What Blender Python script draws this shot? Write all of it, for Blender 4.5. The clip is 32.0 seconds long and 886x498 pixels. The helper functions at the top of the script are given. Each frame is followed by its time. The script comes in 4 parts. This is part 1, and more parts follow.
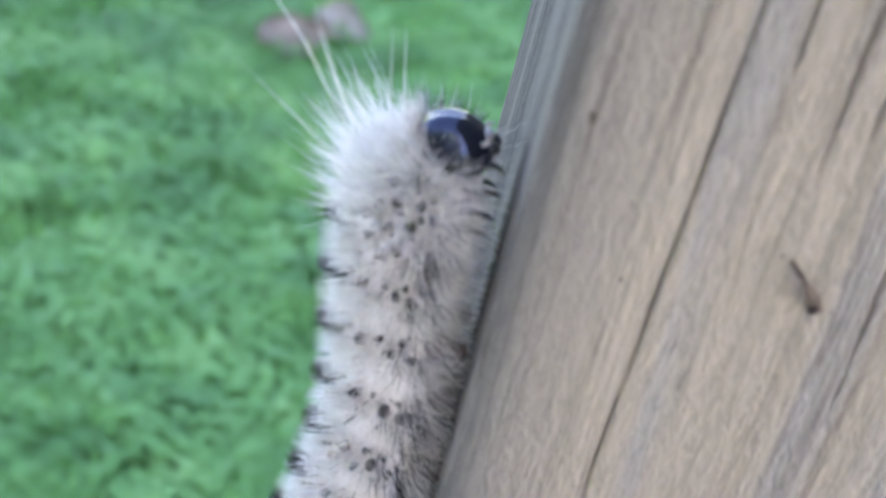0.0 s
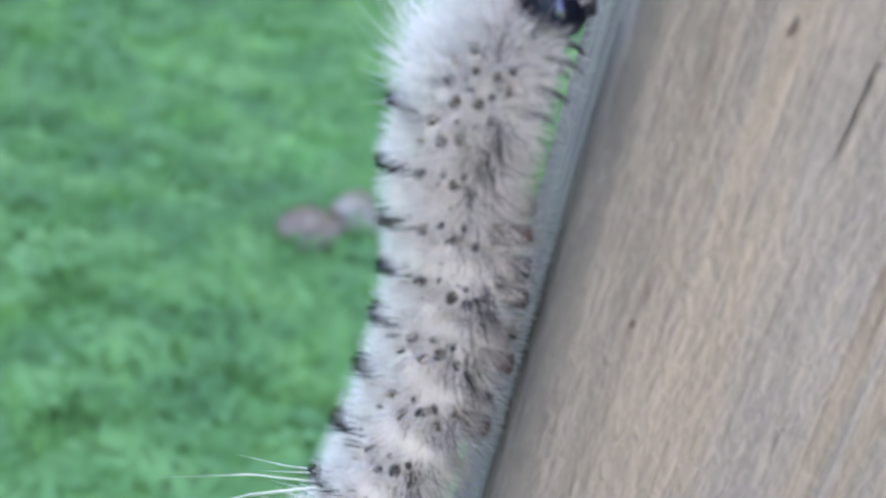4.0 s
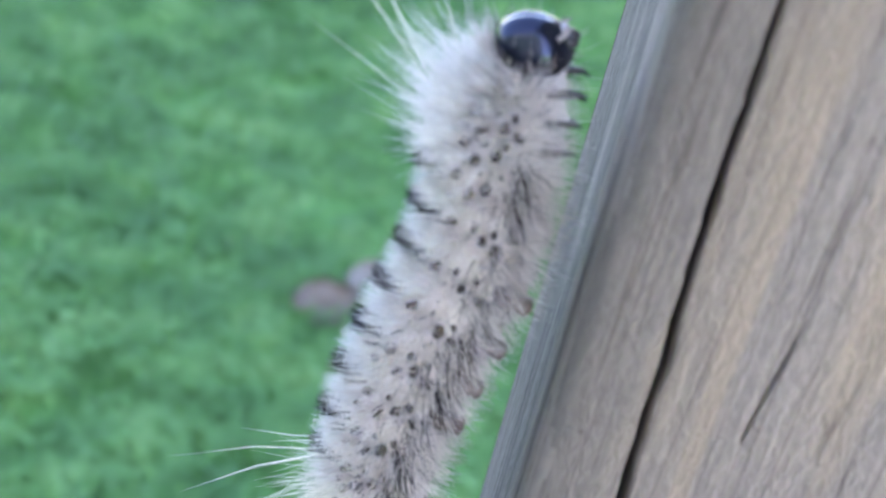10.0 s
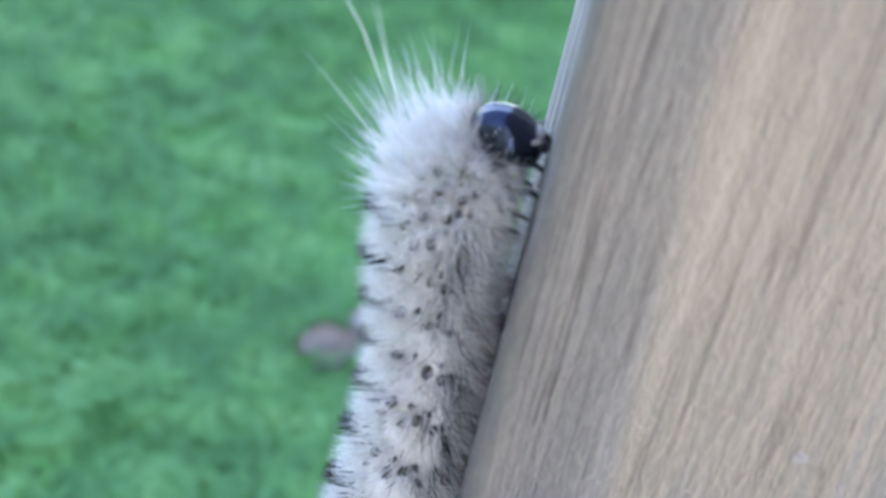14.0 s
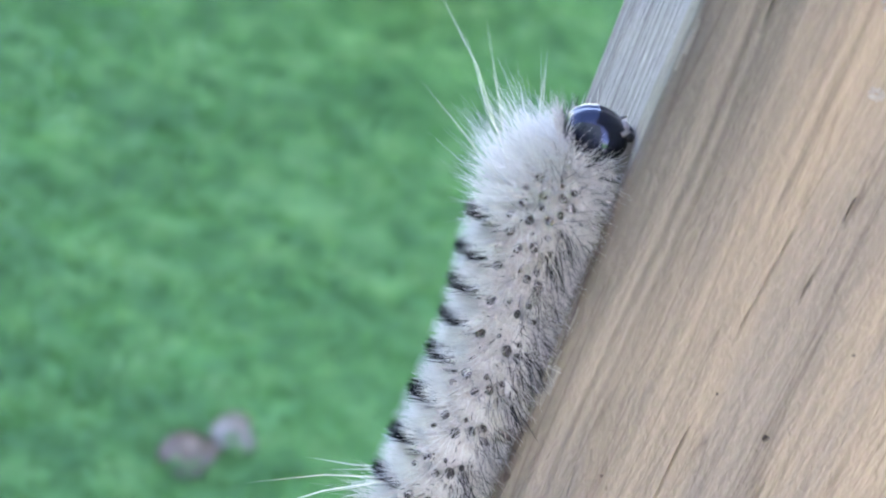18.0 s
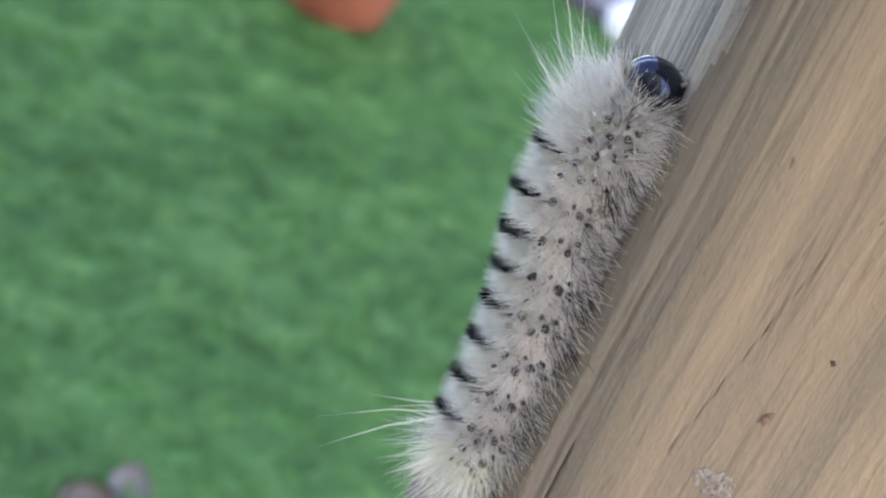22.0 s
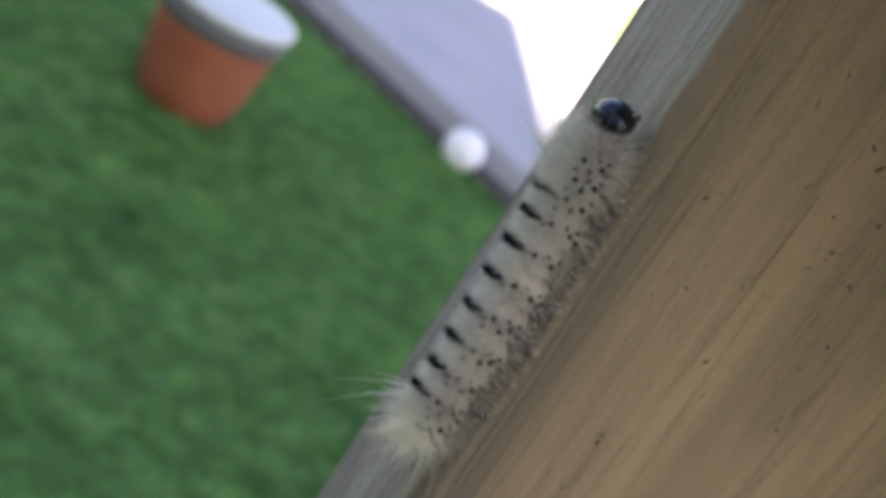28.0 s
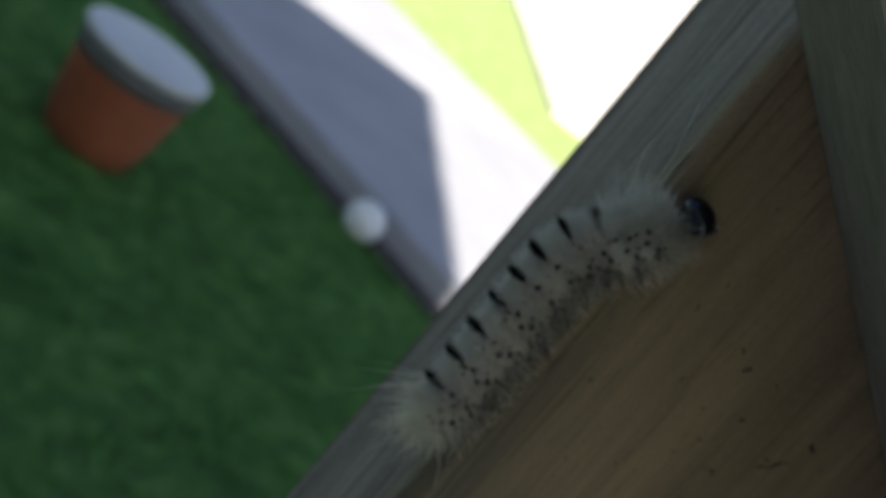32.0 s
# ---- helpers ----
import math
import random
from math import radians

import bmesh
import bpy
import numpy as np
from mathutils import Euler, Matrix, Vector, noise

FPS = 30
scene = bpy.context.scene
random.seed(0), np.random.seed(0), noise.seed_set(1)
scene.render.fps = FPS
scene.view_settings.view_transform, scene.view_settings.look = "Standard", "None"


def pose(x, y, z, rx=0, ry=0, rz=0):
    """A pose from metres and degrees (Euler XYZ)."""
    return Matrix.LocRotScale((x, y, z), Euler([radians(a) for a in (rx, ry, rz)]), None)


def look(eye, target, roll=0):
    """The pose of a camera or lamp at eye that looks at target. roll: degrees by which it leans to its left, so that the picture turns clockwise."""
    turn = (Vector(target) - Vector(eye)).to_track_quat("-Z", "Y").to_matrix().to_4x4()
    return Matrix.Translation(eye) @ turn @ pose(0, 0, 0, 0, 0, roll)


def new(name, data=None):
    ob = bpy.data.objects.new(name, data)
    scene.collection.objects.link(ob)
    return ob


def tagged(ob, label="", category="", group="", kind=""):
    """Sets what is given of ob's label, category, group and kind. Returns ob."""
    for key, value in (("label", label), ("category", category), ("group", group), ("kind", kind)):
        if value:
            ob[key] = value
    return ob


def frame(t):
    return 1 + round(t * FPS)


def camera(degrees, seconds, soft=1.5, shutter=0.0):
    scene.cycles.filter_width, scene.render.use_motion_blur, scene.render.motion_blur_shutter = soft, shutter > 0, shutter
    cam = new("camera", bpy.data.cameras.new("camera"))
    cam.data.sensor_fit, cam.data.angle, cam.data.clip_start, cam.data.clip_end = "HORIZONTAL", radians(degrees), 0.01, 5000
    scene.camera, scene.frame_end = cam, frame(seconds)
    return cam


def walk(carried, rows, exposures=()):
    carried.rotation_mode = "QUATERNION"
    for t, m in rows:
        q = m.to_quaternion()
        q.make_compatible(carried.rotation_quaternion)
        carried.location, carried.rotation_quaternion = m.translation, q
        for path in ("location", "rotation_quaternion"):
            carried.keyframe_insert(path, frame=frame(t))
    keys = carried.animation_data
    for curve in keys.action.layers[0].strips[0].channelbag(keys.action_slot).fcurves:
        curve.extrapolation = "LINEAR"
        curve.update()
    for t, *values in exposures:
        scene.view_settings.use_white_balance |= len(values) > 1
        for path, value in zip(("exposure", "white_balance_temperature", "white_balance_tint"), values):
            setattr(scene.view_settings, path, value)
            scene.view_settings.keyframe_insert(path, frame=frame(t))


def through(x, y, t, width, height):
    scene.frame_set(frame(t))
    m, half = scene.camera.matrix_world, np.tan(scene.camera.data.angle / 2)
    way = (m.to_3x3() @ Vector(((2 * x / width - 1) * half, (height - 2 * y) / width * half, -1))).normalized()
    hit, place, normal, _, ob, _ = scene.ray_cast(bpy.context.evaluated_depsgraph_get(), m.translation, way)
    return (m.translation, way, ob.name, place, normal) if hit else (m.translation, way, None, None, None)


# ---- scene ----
# ---------------------------------------------------------------- camera
cam = camera(33.54, 32.0, soft=2.2)
cam.data.dof.use_dof = True
cam.data.dof.focus_distance = 0.131
cam.data.dof.aperture_fstop = 42.0
PATH = [
    (0, pose(-0.0079, -0.0810, 0.4683, 58.64, -12.53, 4.93)),
    (0.5, pose(-0.0052, -0.0815, 0.4724, 59.92, -12.81, 4.65)),
    (1, pose(-0.0089, -0.0843, 0.4817, 60.69, -13.80, 4.70)),
    (1.5, pose(-0.0093, -0.0833, 0.4909, 61.10, -13.60, 5.01)),
    (2, pose(-0.0095, -0.0831, 0.4991, 61.05, -13.87, 5.54)),
    (2.5, pose(-0.0102, -0.0849, 0.5089, 60.73, -13.66, 6.11)),
    (4.5, pose(-0.0076, -0.0859, 0.5745, 62.27, -12.09, 6.29)),
    (5, pose(-0.0092, -0.0861, 0.5875, 62.11, -11.67, 6.01)),
    (5.5, pose(-0.0085, -0.0852, 0.5957, 62.34, -11.85, 6.59)),
    (6, pose(-0.0100, -0.0862, 0.6082, 61.97, -11.09, 6.19)),
    (6.5, pose(-0.0094, -0.0867, 0.6232, 61.45, -10.80, 6.43)),
    (7, pose(-0.0113, -0.0881, 0.6369, 61.13, -11.28, 6.45)),
    (7.5, pose(-0.0094, -0.0863, 0.6450, 60.87, -11.82, 7.58)),
    (8, pose(-0.0091, -0.0851, 0.6531, 60.55, -12.12, 7.96)),
    (8.5, pose(-0.0094, -0.0850, 0.6617, 60.28, -12.27, 7.81)),
    (9, pose(-0.0117, -0.0852, 0.6758, 59.35, -11.64, 6.66)),
    (9.5, pose(-0.0101, -0.0846, 0.6865, 59.02, -11.76, 7.20)),
    (10, pose(-0.0085, -0.0837, 0.7021, 58.72, -12.09, 8.26)),
    (10.5, pose(-0.0082, -0.0821, 0.7154, 57.99, -12.24, 8.24)),
    (11, pose(-0.0048, -0.0796, 0.7254, 57.98, -11.93, 8.85)),
    (11.5, pose(-0.0045, -0.0818, 0.7395, 57.75, -12.43, 8.91)),
    (12, pose(-0.0057, -0.0838, 0.7509, 57.62, -13.05, 9.20)),
    (12.5, pose(-0.0048, -0.0816, 0.7612, 56.99, -10.74, 8.01)),
    (13, pose(-0.0037, -0.0798, 0.7692, 56.76, -9.23, 7.38)),
    (13.5, pose(-0.0012, -0.0793, 0.7740, 57.14, -9.94, 8.70)),
    (14, pose(-0.0029, -0.0828, 0.7808, 57.48, -11.11, 8.74)),
    (14.5, pose(-0.0051, -0.0851, 0.7882, 57.59, -11.79, 8.38)),
    (16.5, pose(-0.0184, -0.1034, 0.8443, 58.71, -13.60, 5.30)),
    (17, pose(-0.0201, -0.1050, 0.8517, 59.02, -13.95, 4.79)),
    (17.5, pose(-0.0187, -0.1054, 0.8532, 59.97, -16.25, 5.92)),
    (18, pose(-0.0175, -0.1047, 0.8563, 60.53, -17.35, 6.39)),
    (18.5, pose(-0.0195, -0.1058, 0.8640, 60.50, -16.87, 5.37)),
    (19, pose(-0.0207, -0.1082, 0.8694, 60.80, -17.74, 5.47)),
    (19.5, pose(-0.0227, -0.1105, 0.8761, 60.95, -18.60, 5.24)),
    (20, pose(-0.0245, -0.1120, 0.8838, 60.98, -18.54, 4.73)),
    (20.5, pose(-0.0272, -0.1151, 0.8913, 61.02, -18.74, 4.19)),
    (21, pose(-0.0274, -0.1157, 0.8970, 61.23, -19.31, 4.27)),
    (21.5, pose(-0.0265, -0.1156, 0.9013, 61.80, -20.73, 4.67)),
    (22, pose(-0.0272, -0.1165, 0.9072, 62.01, -21.23, 4.43)),
    (22.5, pose(-0.0272, -0.1164, 0.9134, 62.13, -21.20, 4.20)),
    (23, pose(-0.0283, -0.1185, 0.9197, 62.34, -20.65, 3.45)),
    (23.5, pose(-0.0290, -0.1218, 0.9236, 62.65, -21.43, 3.49)),
    (24, pose(-0.0295, -0.1240, 0.9262, 63.04, -22.48, 3.47)),
    (24.5, pose(-0.0292, -0.1292, 0.9257, 63.68, -25.75, 4.49)),
    (26.5, pose(-0.0416, -0.1583, 0.9521, 65.62, -29.05, 2.41)),
    (27, pose(-0.0387, -0.1576, 0.9534, 65.82, -31.04, 3.44)),
    (27.5, pose(-0.0424, -0.1626, 0.9564, 66.67, -31.95, 2.48)),
    (28, pose(-0.0470, -0.1662, 0.9641, 67.09, -30.63, 0.96)),
    (28.5, pose(-0.0496, -0.1676, 0.9681, 67.51, -30.95, 0.26)),
    (29, pose(-0.0506, -0.1682, 0.9722, 68.05, -31.02, -0.30)),
    (29.5, pose(-0.0502, -0.1674, 0.9752, 68.31, -31.80, -0.22)),
    (30, pose(-0.0529, -0.1693, 0.9790, 68.68, -31.87, -0.91)),
    (30.5, pose(-0.0543, -0.1699, 0.9812, 69.00, -32.46, -1.11)),
    (31, pose(-0.0594, -0.1756, 0.9815, 69.84, -33.24, -2.05)),
    (31.5, pose(-0.0594, -0.1764, 0.9796, 70.48, -35.13, -1.88)),
    (32, pose(-0.0582, -0.1768, 0.9770, 70.97, -37.68, -1.18)),
]
EXPOSURE = [(0.0, 4.3, 6500, 25), (5.0, 4.22, 6400, 26), (9.0, 4.12, 6300, 27), (12.0, 4.19, 5900, 29), (14.0, 4.13, 5850, 25), (17.0, 4.21, 5850, 29), (18.0, 4.19, 6150, 28),
            (20.0, 4.05, 6300, 28), (21.0, 4.07, 6900, 28), (22.0, 3.62, 6900, 29), (23.0, 3.33, 7000, 30), (24.0, 3.35, 7000, 28), (26.5, 2.74, 6950, 28), (27.0, 2.63, 6950, 28),
            (28.0, 2.75, 7500, 25), (29.0, 2.33, 7700, 21), (30.0, 2.17, 7500, 19), (31.0, 1.71, 7300, 16), (31.5, 1.27, 7100, 14), (32.0, 1.13, 6900, 12)]
walk(cam, PATH, EXPOSURE)

# ---------------------------------------------------------------- light
SUN_UP, SUN_TURN = radians(43), radians(180 - 2.3)      # the sun stands behind the house, over -y
world = bpy.data.worlds.new("sky_world")
scene.world = world
world.use_nodes = True
wn = world.node_tree
sky = wn.nodes.new("ShaderNodeTexSky")
sky.sky_type = "NISHITA"
sky.sun_disc = False
sky.sun_elevation = SUN_UP
sky.sun_rotation = SUN_TURN
wn.nodes["Background"].inputs["Strength"].default_value = 0.062
wn.links.new(sky.outputs[0], wn.nodes["Background"].inputs["Color"])
sun = new("sun", bpy.data.lights.new("sun", "SUN"))
sun.data.energy, sun.data.angle, sun.data.color = 5.0, radians(0.53), (1.0, 0.95, 0.86)
sun.matrix_world = look((0.8 * math.cos(SUN_UP), -20 * math.cos(SUN_UP), 20 * math.sin(SUN_UP)), (0, 0, 0))


# ---------------------------------------------------------------- materials
def material(name, base, rough=0.6, metal=0.0):
    m = bpy.data.materials.new(name)
    m.use_nodes = True
    p = m.node_tree.nodes["Principled BSDF"]
    p.inputs["Base Color"].default_value = (*base, 1)
    p.inputs["Roughness"].default_value = rough
    p.inputs["Metallic"].default_value = metal
    return m, m.node_tree, p


def ramp(nt, source, stops):
    r = nt.nodes.new("ShaderNodeValToRGB")
    while len(r.color_ramp.elements) < len(stops):
        r.color_ramp.elements.new(0.5)
    for e, (at, c) in zip(r.color_ramp.elements, stops):
        e.position, e.color = at, (*c, 1)
    nt.links.new(source, r.inputs[0])
    return r.outputs[0]


def textured(name, stops, scale, stretch=(1, 1, 1), rough=0.7, bump=0.2, second=6.0, amount=0.5, distance=0.001, distort=0.0):
    """A surface coloured by noise at two scales, in object space."""
    m, nt, p = material(name, stops[0][1], rough)
    co = nt.nodes.new("ShaderNodeTexCoord")
    mp = nt.nodes.new("ShaderNodeMapping")
    mp.inputs["Scale"].default_value = stretch
    nt.links.new(co.outputs["Object"], mp.inputs["Vector"])
    n1, n2 = nt.nodes.new("ShaderNodeTexNoise"), nt.nodes.new("ShaderNodeTexNoise")
    for n, s in ((n1, scale), (n2, scale * second)):
        n.inputs["Scale"].default_value, n.inputs["Detail"].default_value = s, 6
        n.inputs["Distortion"].default_value = distort
        nt.links.new(mp.outputs[0], n.inputs["Vector"])
    mix = nt.nodes.new("ShaderNodeMath")
    mix.operation = "MULTIPLY_ADD"
    sub = nt.nodes.new("ShaderNodeMath")
    sub.operation = "SUBTRACT"
    nt.links.new(n2.outputs[0], sub.inputs[0])
    sub.inputs[1].default_value = 0.5
    nt.links.new(sub.outputs[0], mix.inputs[0])
    mix.inputs[1].default_value = amount
    nt.links.new(n1.outputs[0], mix.inputs[2])
    nt.links.new(ramp(nt, mix.outputs[0], stops), p.inputs["Base Color"])
    b = nt.nodes.new("ShaderNodeBump")
    b.inputs["Strength"].default_value, b.inputs["Distance"].default_value = bump, distance
    nt.links.new(n2.outputs[0], b.inputs["Height"])
    nt.links.new(b.outputs[0], p.inputs["Normal"])
    return m


def wood(name, grey, tan, brown, low, high, corner=True, turns=(0.75, 0.97), groove=(0.007, 0.02)):
    """Weathered softwood: grey and tan bands, fine fibres, dark growth lines and pits along z; it turns to warm brown with height."""
    m, nt, p = material(name, grey, 0.85)
    co = nt.nodes.new("ShaderNodeTexCoord")

    def noise_at(stretch, scale, detail, distort):
        mp, n = nt.nodes.new("ShaderNodeMapping"), nt.nodes.new("ShaderNodeTexNoise")
        mp.inputs["Scale"].default_value = stretch
        nt.links.new(co.outputs["Object"], mp.inputs["Vector"])
        n.inputs["Scale"].default_value, n.inputs["Detail"].default_value, n.inputs["Distortion"].default_value = scale, detail, distort
        nt.links.new(mp.outputs[0], n.inputs["Vector"])
        return n.outputs[0]

    def math_node(op, a, b):
        n = nt.nodes.new("ShaderNodeMath")
        n.operation = op
        for k, v in enumerate((a, b)):
            if isinstance(v, float):
                n.inputs[k].default_value = v
            else:
                nt.links.new(v, n.inputs[k])
        return n.outputs[0]

    def blend(kind, factor, a, b):
        n = nt.nodes.new("ShaderNodeMix")
        n.data_type, n.blend_type = "RGBA", kind
        for slot, v in (("Factor", factor), ("A", a), ("B", b)):
            if isinstance(v, float):
                n.inputs[slot].default_value = v
            elif isinstance(v, tuple):
                n.inputs[slot].default_value = (*v, 1)
            else:
                nt.links.new(v, n.inputs[slot])
        return n.outputs["Result"]

    band, streak, fibre = noise_at((1, 1, 0.055), 130, 5, 0.8), noise_at((1, 1, 0.12), 850, 6, 0.9), noise_at((1, 1, 0.3), 3000, 5, 0.8)
    stain, line, pit = noise_at((1, 1, 0.35), 60, 3, 0.5), noise_at((1, 1, 0.022), 420, 2, 0.5), noise_at((1, 1, 0.13), 1000, 3, 0.4)
    scale = noise_at((1, 1, 0.45), 1500, 6, 0.7)
    tone = math_node("ADD", math_node("MULTIPLY", streak, 0.22), math_node("MULTIPLY", fibre, 0.24))
    tone = math_node("ADD", tone, math_node("MULTIPLY", scale, 0.32))
    tone = math_node("ADD", tone, math_node("MULTIPLY", stain, 0.22))
    light = ramp(nt, tone, [(0.36, (low, low, low)), (0.46, (0.88, 0.88, 0.88)), (0.54, (1.05, 1.05, 1.05)), (0.64, (high, high, high))])
    ring = ramp(nt, math_node("ABSOLUTE", math_node("SUBTRACT", line, 0.5), 0.0), [(0.0, (0.55, 0.52, 0.50) if corner else (0.38, 0.36, 0.36)), (groove[0], (0.80, 0.78, 0.77)), (groove[1], (1, 1, 1))])
    hole = ramp(nt, pit, [(0.27, (0.66, 0.62, 0.6)), (0.33, (1, 1, 1))])
    speck = ramp(nt, noise_at((1, 1, 0.6), 620, 1, 0.0), [(0.205, (0.38, 0.33, 0.3)), (0.24, (1, 1, 1))])
    sep = nt.nodes.new("ShaderNodeSeparateXYZ")
    nt.links.new(co.outputs["Object"], sep.inputs[0])
    rise = nt.nodes.new("ShaderNodeMapRange")
    rise.inputs["From Min"].default_value, rise.inputs["From Max"].default_value = turns
    nt.links.new(math_node("ADD", sep.outputs["Z"], math_node("MULTIPLY", stain, 0.15)), rise.inputs["Value"])
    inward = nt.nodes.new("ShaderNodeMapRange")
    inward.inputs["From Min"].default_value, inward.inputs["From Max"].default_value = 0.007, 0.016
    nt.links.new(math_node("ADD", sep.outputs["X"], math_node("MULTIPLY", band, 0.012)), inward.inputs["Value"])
    warmth = rise.outputs[0]
    mixed = math_node("ADD", math_node("MULTIPLY", band, 0.8), math_node("MULTIPLY", stain, 0.2))
    hue = blend("MIX", ramp(nt, mixed, [(0.45, (0, 0, 0)), (0.51, (1, 1, 1))]), grey, tan)
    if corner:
        # lower corner's dark band, with contact shade mixed into the same colour
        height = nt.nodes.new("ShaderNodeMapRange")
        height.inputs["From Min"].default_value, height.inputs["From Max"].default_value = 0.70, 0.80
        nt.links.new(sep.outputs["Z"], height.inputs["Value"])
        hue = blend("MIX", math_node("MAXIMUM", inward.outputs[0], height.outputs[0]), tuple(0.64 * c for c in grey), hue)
    hue = blend("MIX", warmth, hue, blend("MIX", ramp(nt, mixed, [(0.37, (0, 0, 0)), (0.60, (1, 1, 1))]), tuple(0.72 * c + 0.01 for c in brown), tuple(1.08 * c for c in brown)))
    if corner:                                      # upper corner darker: its own tone, plus shade beside the caterpillar painted in
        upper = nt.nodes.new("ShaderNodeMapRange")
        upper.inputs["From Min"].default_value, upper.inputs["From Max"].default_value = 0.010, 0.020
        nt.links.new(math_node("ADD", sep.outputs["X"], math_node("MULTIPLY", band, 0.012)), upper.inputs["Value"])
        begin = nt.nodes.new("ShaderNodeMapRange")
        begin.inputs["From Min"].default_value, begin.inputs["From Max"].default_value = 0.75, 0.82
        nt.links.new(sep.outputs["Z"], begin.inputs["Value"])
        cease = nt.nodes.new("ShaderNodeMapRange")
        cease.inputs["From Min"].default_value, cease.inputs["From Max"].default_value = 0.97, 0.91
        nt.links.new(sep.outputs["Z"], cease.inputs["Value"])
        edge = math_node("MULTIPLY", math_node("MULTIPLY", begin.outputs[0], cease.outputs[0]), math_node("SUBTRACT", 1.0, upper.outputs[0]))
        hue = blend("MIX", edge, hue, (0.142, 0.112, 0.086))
    smooth = ramp(nt, mixed, [(0.45, (1, 1, 1)), (0.52, (0.8, 0.8, 0.8))])      # the tan bands are smoother than the grey ones
    calm = math_node("MULTIPLY", warmth, cease.outputs[0] if corner else 0.0)      # and the brown wood below the rail's end smoother still
    fade = math_node("SUBTRACT", 1.0, math_node("MULTIPLY", calm, 0.35))
    for layer, much in ((light, math_node("MULTIPLY", smooth, math_node("MULTIPLY", fade, fade))), (ring, math_node("MULTIPLY", smooth, fade)), (hole, math_node("MULTIPLY", smooth, fade)), (speck, fade)):
        hue = blend("MULTIPLY", much, hue, layer)
    nt.links.new(hue, p.inputs["Base Color"])
    bump = nt.nodes.new("ShaderNodeBump")
    bump.inputs["Strength"].default_value, bump.inputs["Distance"].default_value = 0.7, 0.0005
    relief = math_node("ADD", math_node("MULTIPLY", streak, 0.7), math_node("MULTIPLY", math_node("ADD", scale, math_node("MULTIPLY", fibre, 0.4)), math_node("SUBTRACT", 1.0, math_node("MULTIPLY", calm, 0.7))))
    nt.links.new(relief, bump.inputs["Height"])
    nt.links.new(bump.outputs[0], p.inputs["Normal"])
    return m


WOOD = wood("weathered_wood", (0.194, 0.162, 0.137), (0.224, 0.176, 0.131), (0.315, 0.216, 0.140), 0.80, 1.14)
WORN_WOOD = wood("worn_corner_wood", (0.135, 0.115, 0.100), (0.165, 0.138, 0.116), (0.265, 0.220, 0.180), 0.80, 1.13, False, (0.70, 0.88))
GREY_WOOD = wood("grey_weathered_wood", (0.120, 0.103, 0.096), (0.150, 0.128, 0.118), (0.315, 0.268, 0.257), 0.2, 1.5, False, (0.67, 0.82), (0.035, 0.085))
DARK_WOOD = textured("dark_shaded_wood", [(0.3, (0.20, 0.177, 0.150)), (0.7, (0.28, 0.248, 0.210))], 60, (2, 4, 2), 0.9, 0.3, 5, 0.6, 0.0004, 0.6)
GRASS = textured("grass_blade", [(0.27, (0.088, 0.252, 0.064)), (0.5, (0.142, 0.352, 0.092)), (0.73, (0.240, 0.480, 0.150))], 18, (1, 1, 1), 0.5, 0.0, 0.25, 0.8)


def let_light_through(m, amount):
    """Blades pass part of the light."""
    nt, p = m.node_tree, m.node_tree.nodes["Principled BSDF"]
    t, mix = nt.nodes.new("ShaderNodeBsdfTranslucent"), nt.nodes.new("ShaderNodeMixShader")
    nt.links.new(p.inputs["Base Color"].links[0].from_socket, t.inputs["Color"])
    mix.inputs[0].default_value = amount
    nt.links.new(p.outputs[0], mix.inputs[1])
    nt.links.new(t.outputs[0], mix.inputs[2])
    nt.links.new(mix.outputs[0], nt.nodes["Material Output"].inputs["Surface"])


let_light_through(GRASS, 0.5)
SOIL = textured("lawn_soil", [(0.35, (0.07, 0.20, 0.052)), (0.65, (0.115, 0.29, 0.08))], 6, (1, 1, 1), 0.95, 0.4, 9, 0.6, 0.01)
SLAB_SHADE = textured("slab_side_shade", [(0.3, (0.05, 0.046, 0.045)), (0.7, (0.09, 0.082, 0.078))], 20, (1, 1, 1), 0.95, 0.4, 8, 0.6, 0.004)
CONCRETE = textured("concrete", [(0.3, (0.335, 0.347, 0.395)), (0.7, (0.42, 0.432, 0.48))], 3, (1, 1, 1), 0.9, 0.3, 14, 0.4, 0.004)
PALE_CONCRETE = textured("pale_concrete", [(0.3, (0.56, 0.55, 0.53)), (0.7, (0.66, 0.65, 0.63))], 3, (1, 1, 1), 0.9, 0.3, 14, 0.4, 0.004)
BOUNCE_SLAB = textured("grey-brown_bounce_slab", [(0.3, (0.26, 0.245, 0.225)), (0.7, (0.35, 0.33, 0.305))], 4, (1, 1, 1), 0.9, 0.3, 12, 0.4, 0.003)
TERRACOTTA = textured("terracotta", [(0.3, (0.26, 0.07, 0.035)), (0.7, (0.36, 0.105, 0.05))], 8, (1, 1, 1), 0.75, 0.2, 8, 0.5, 0.002)
LID = textured("pale_glaze", [(0.3, (0.50, 0.53, 0.57)), (0.7, (0.60, 0.63, 0.66))], 10, (1, 1, 1), 0.4, 0.1, 8, 0.4, 0.001)
BAND = textured("dark_glaze", [(0.3, (0.07, 0.07, 0.075)), (0.7, (0.12, 0.12, 0.125))], 10, (1, 1, 1), 0.5, 0.1, 8, 0.4, 0.001)
BALL = textured("white_ball_paint", [(0.3, (0.70, 0.75, 0.82)), (0.7, (0.78, 0.82, 0.88))], 30, (1, 1, 1), 0.35, 0.05, 6, 0.4, 0.001)
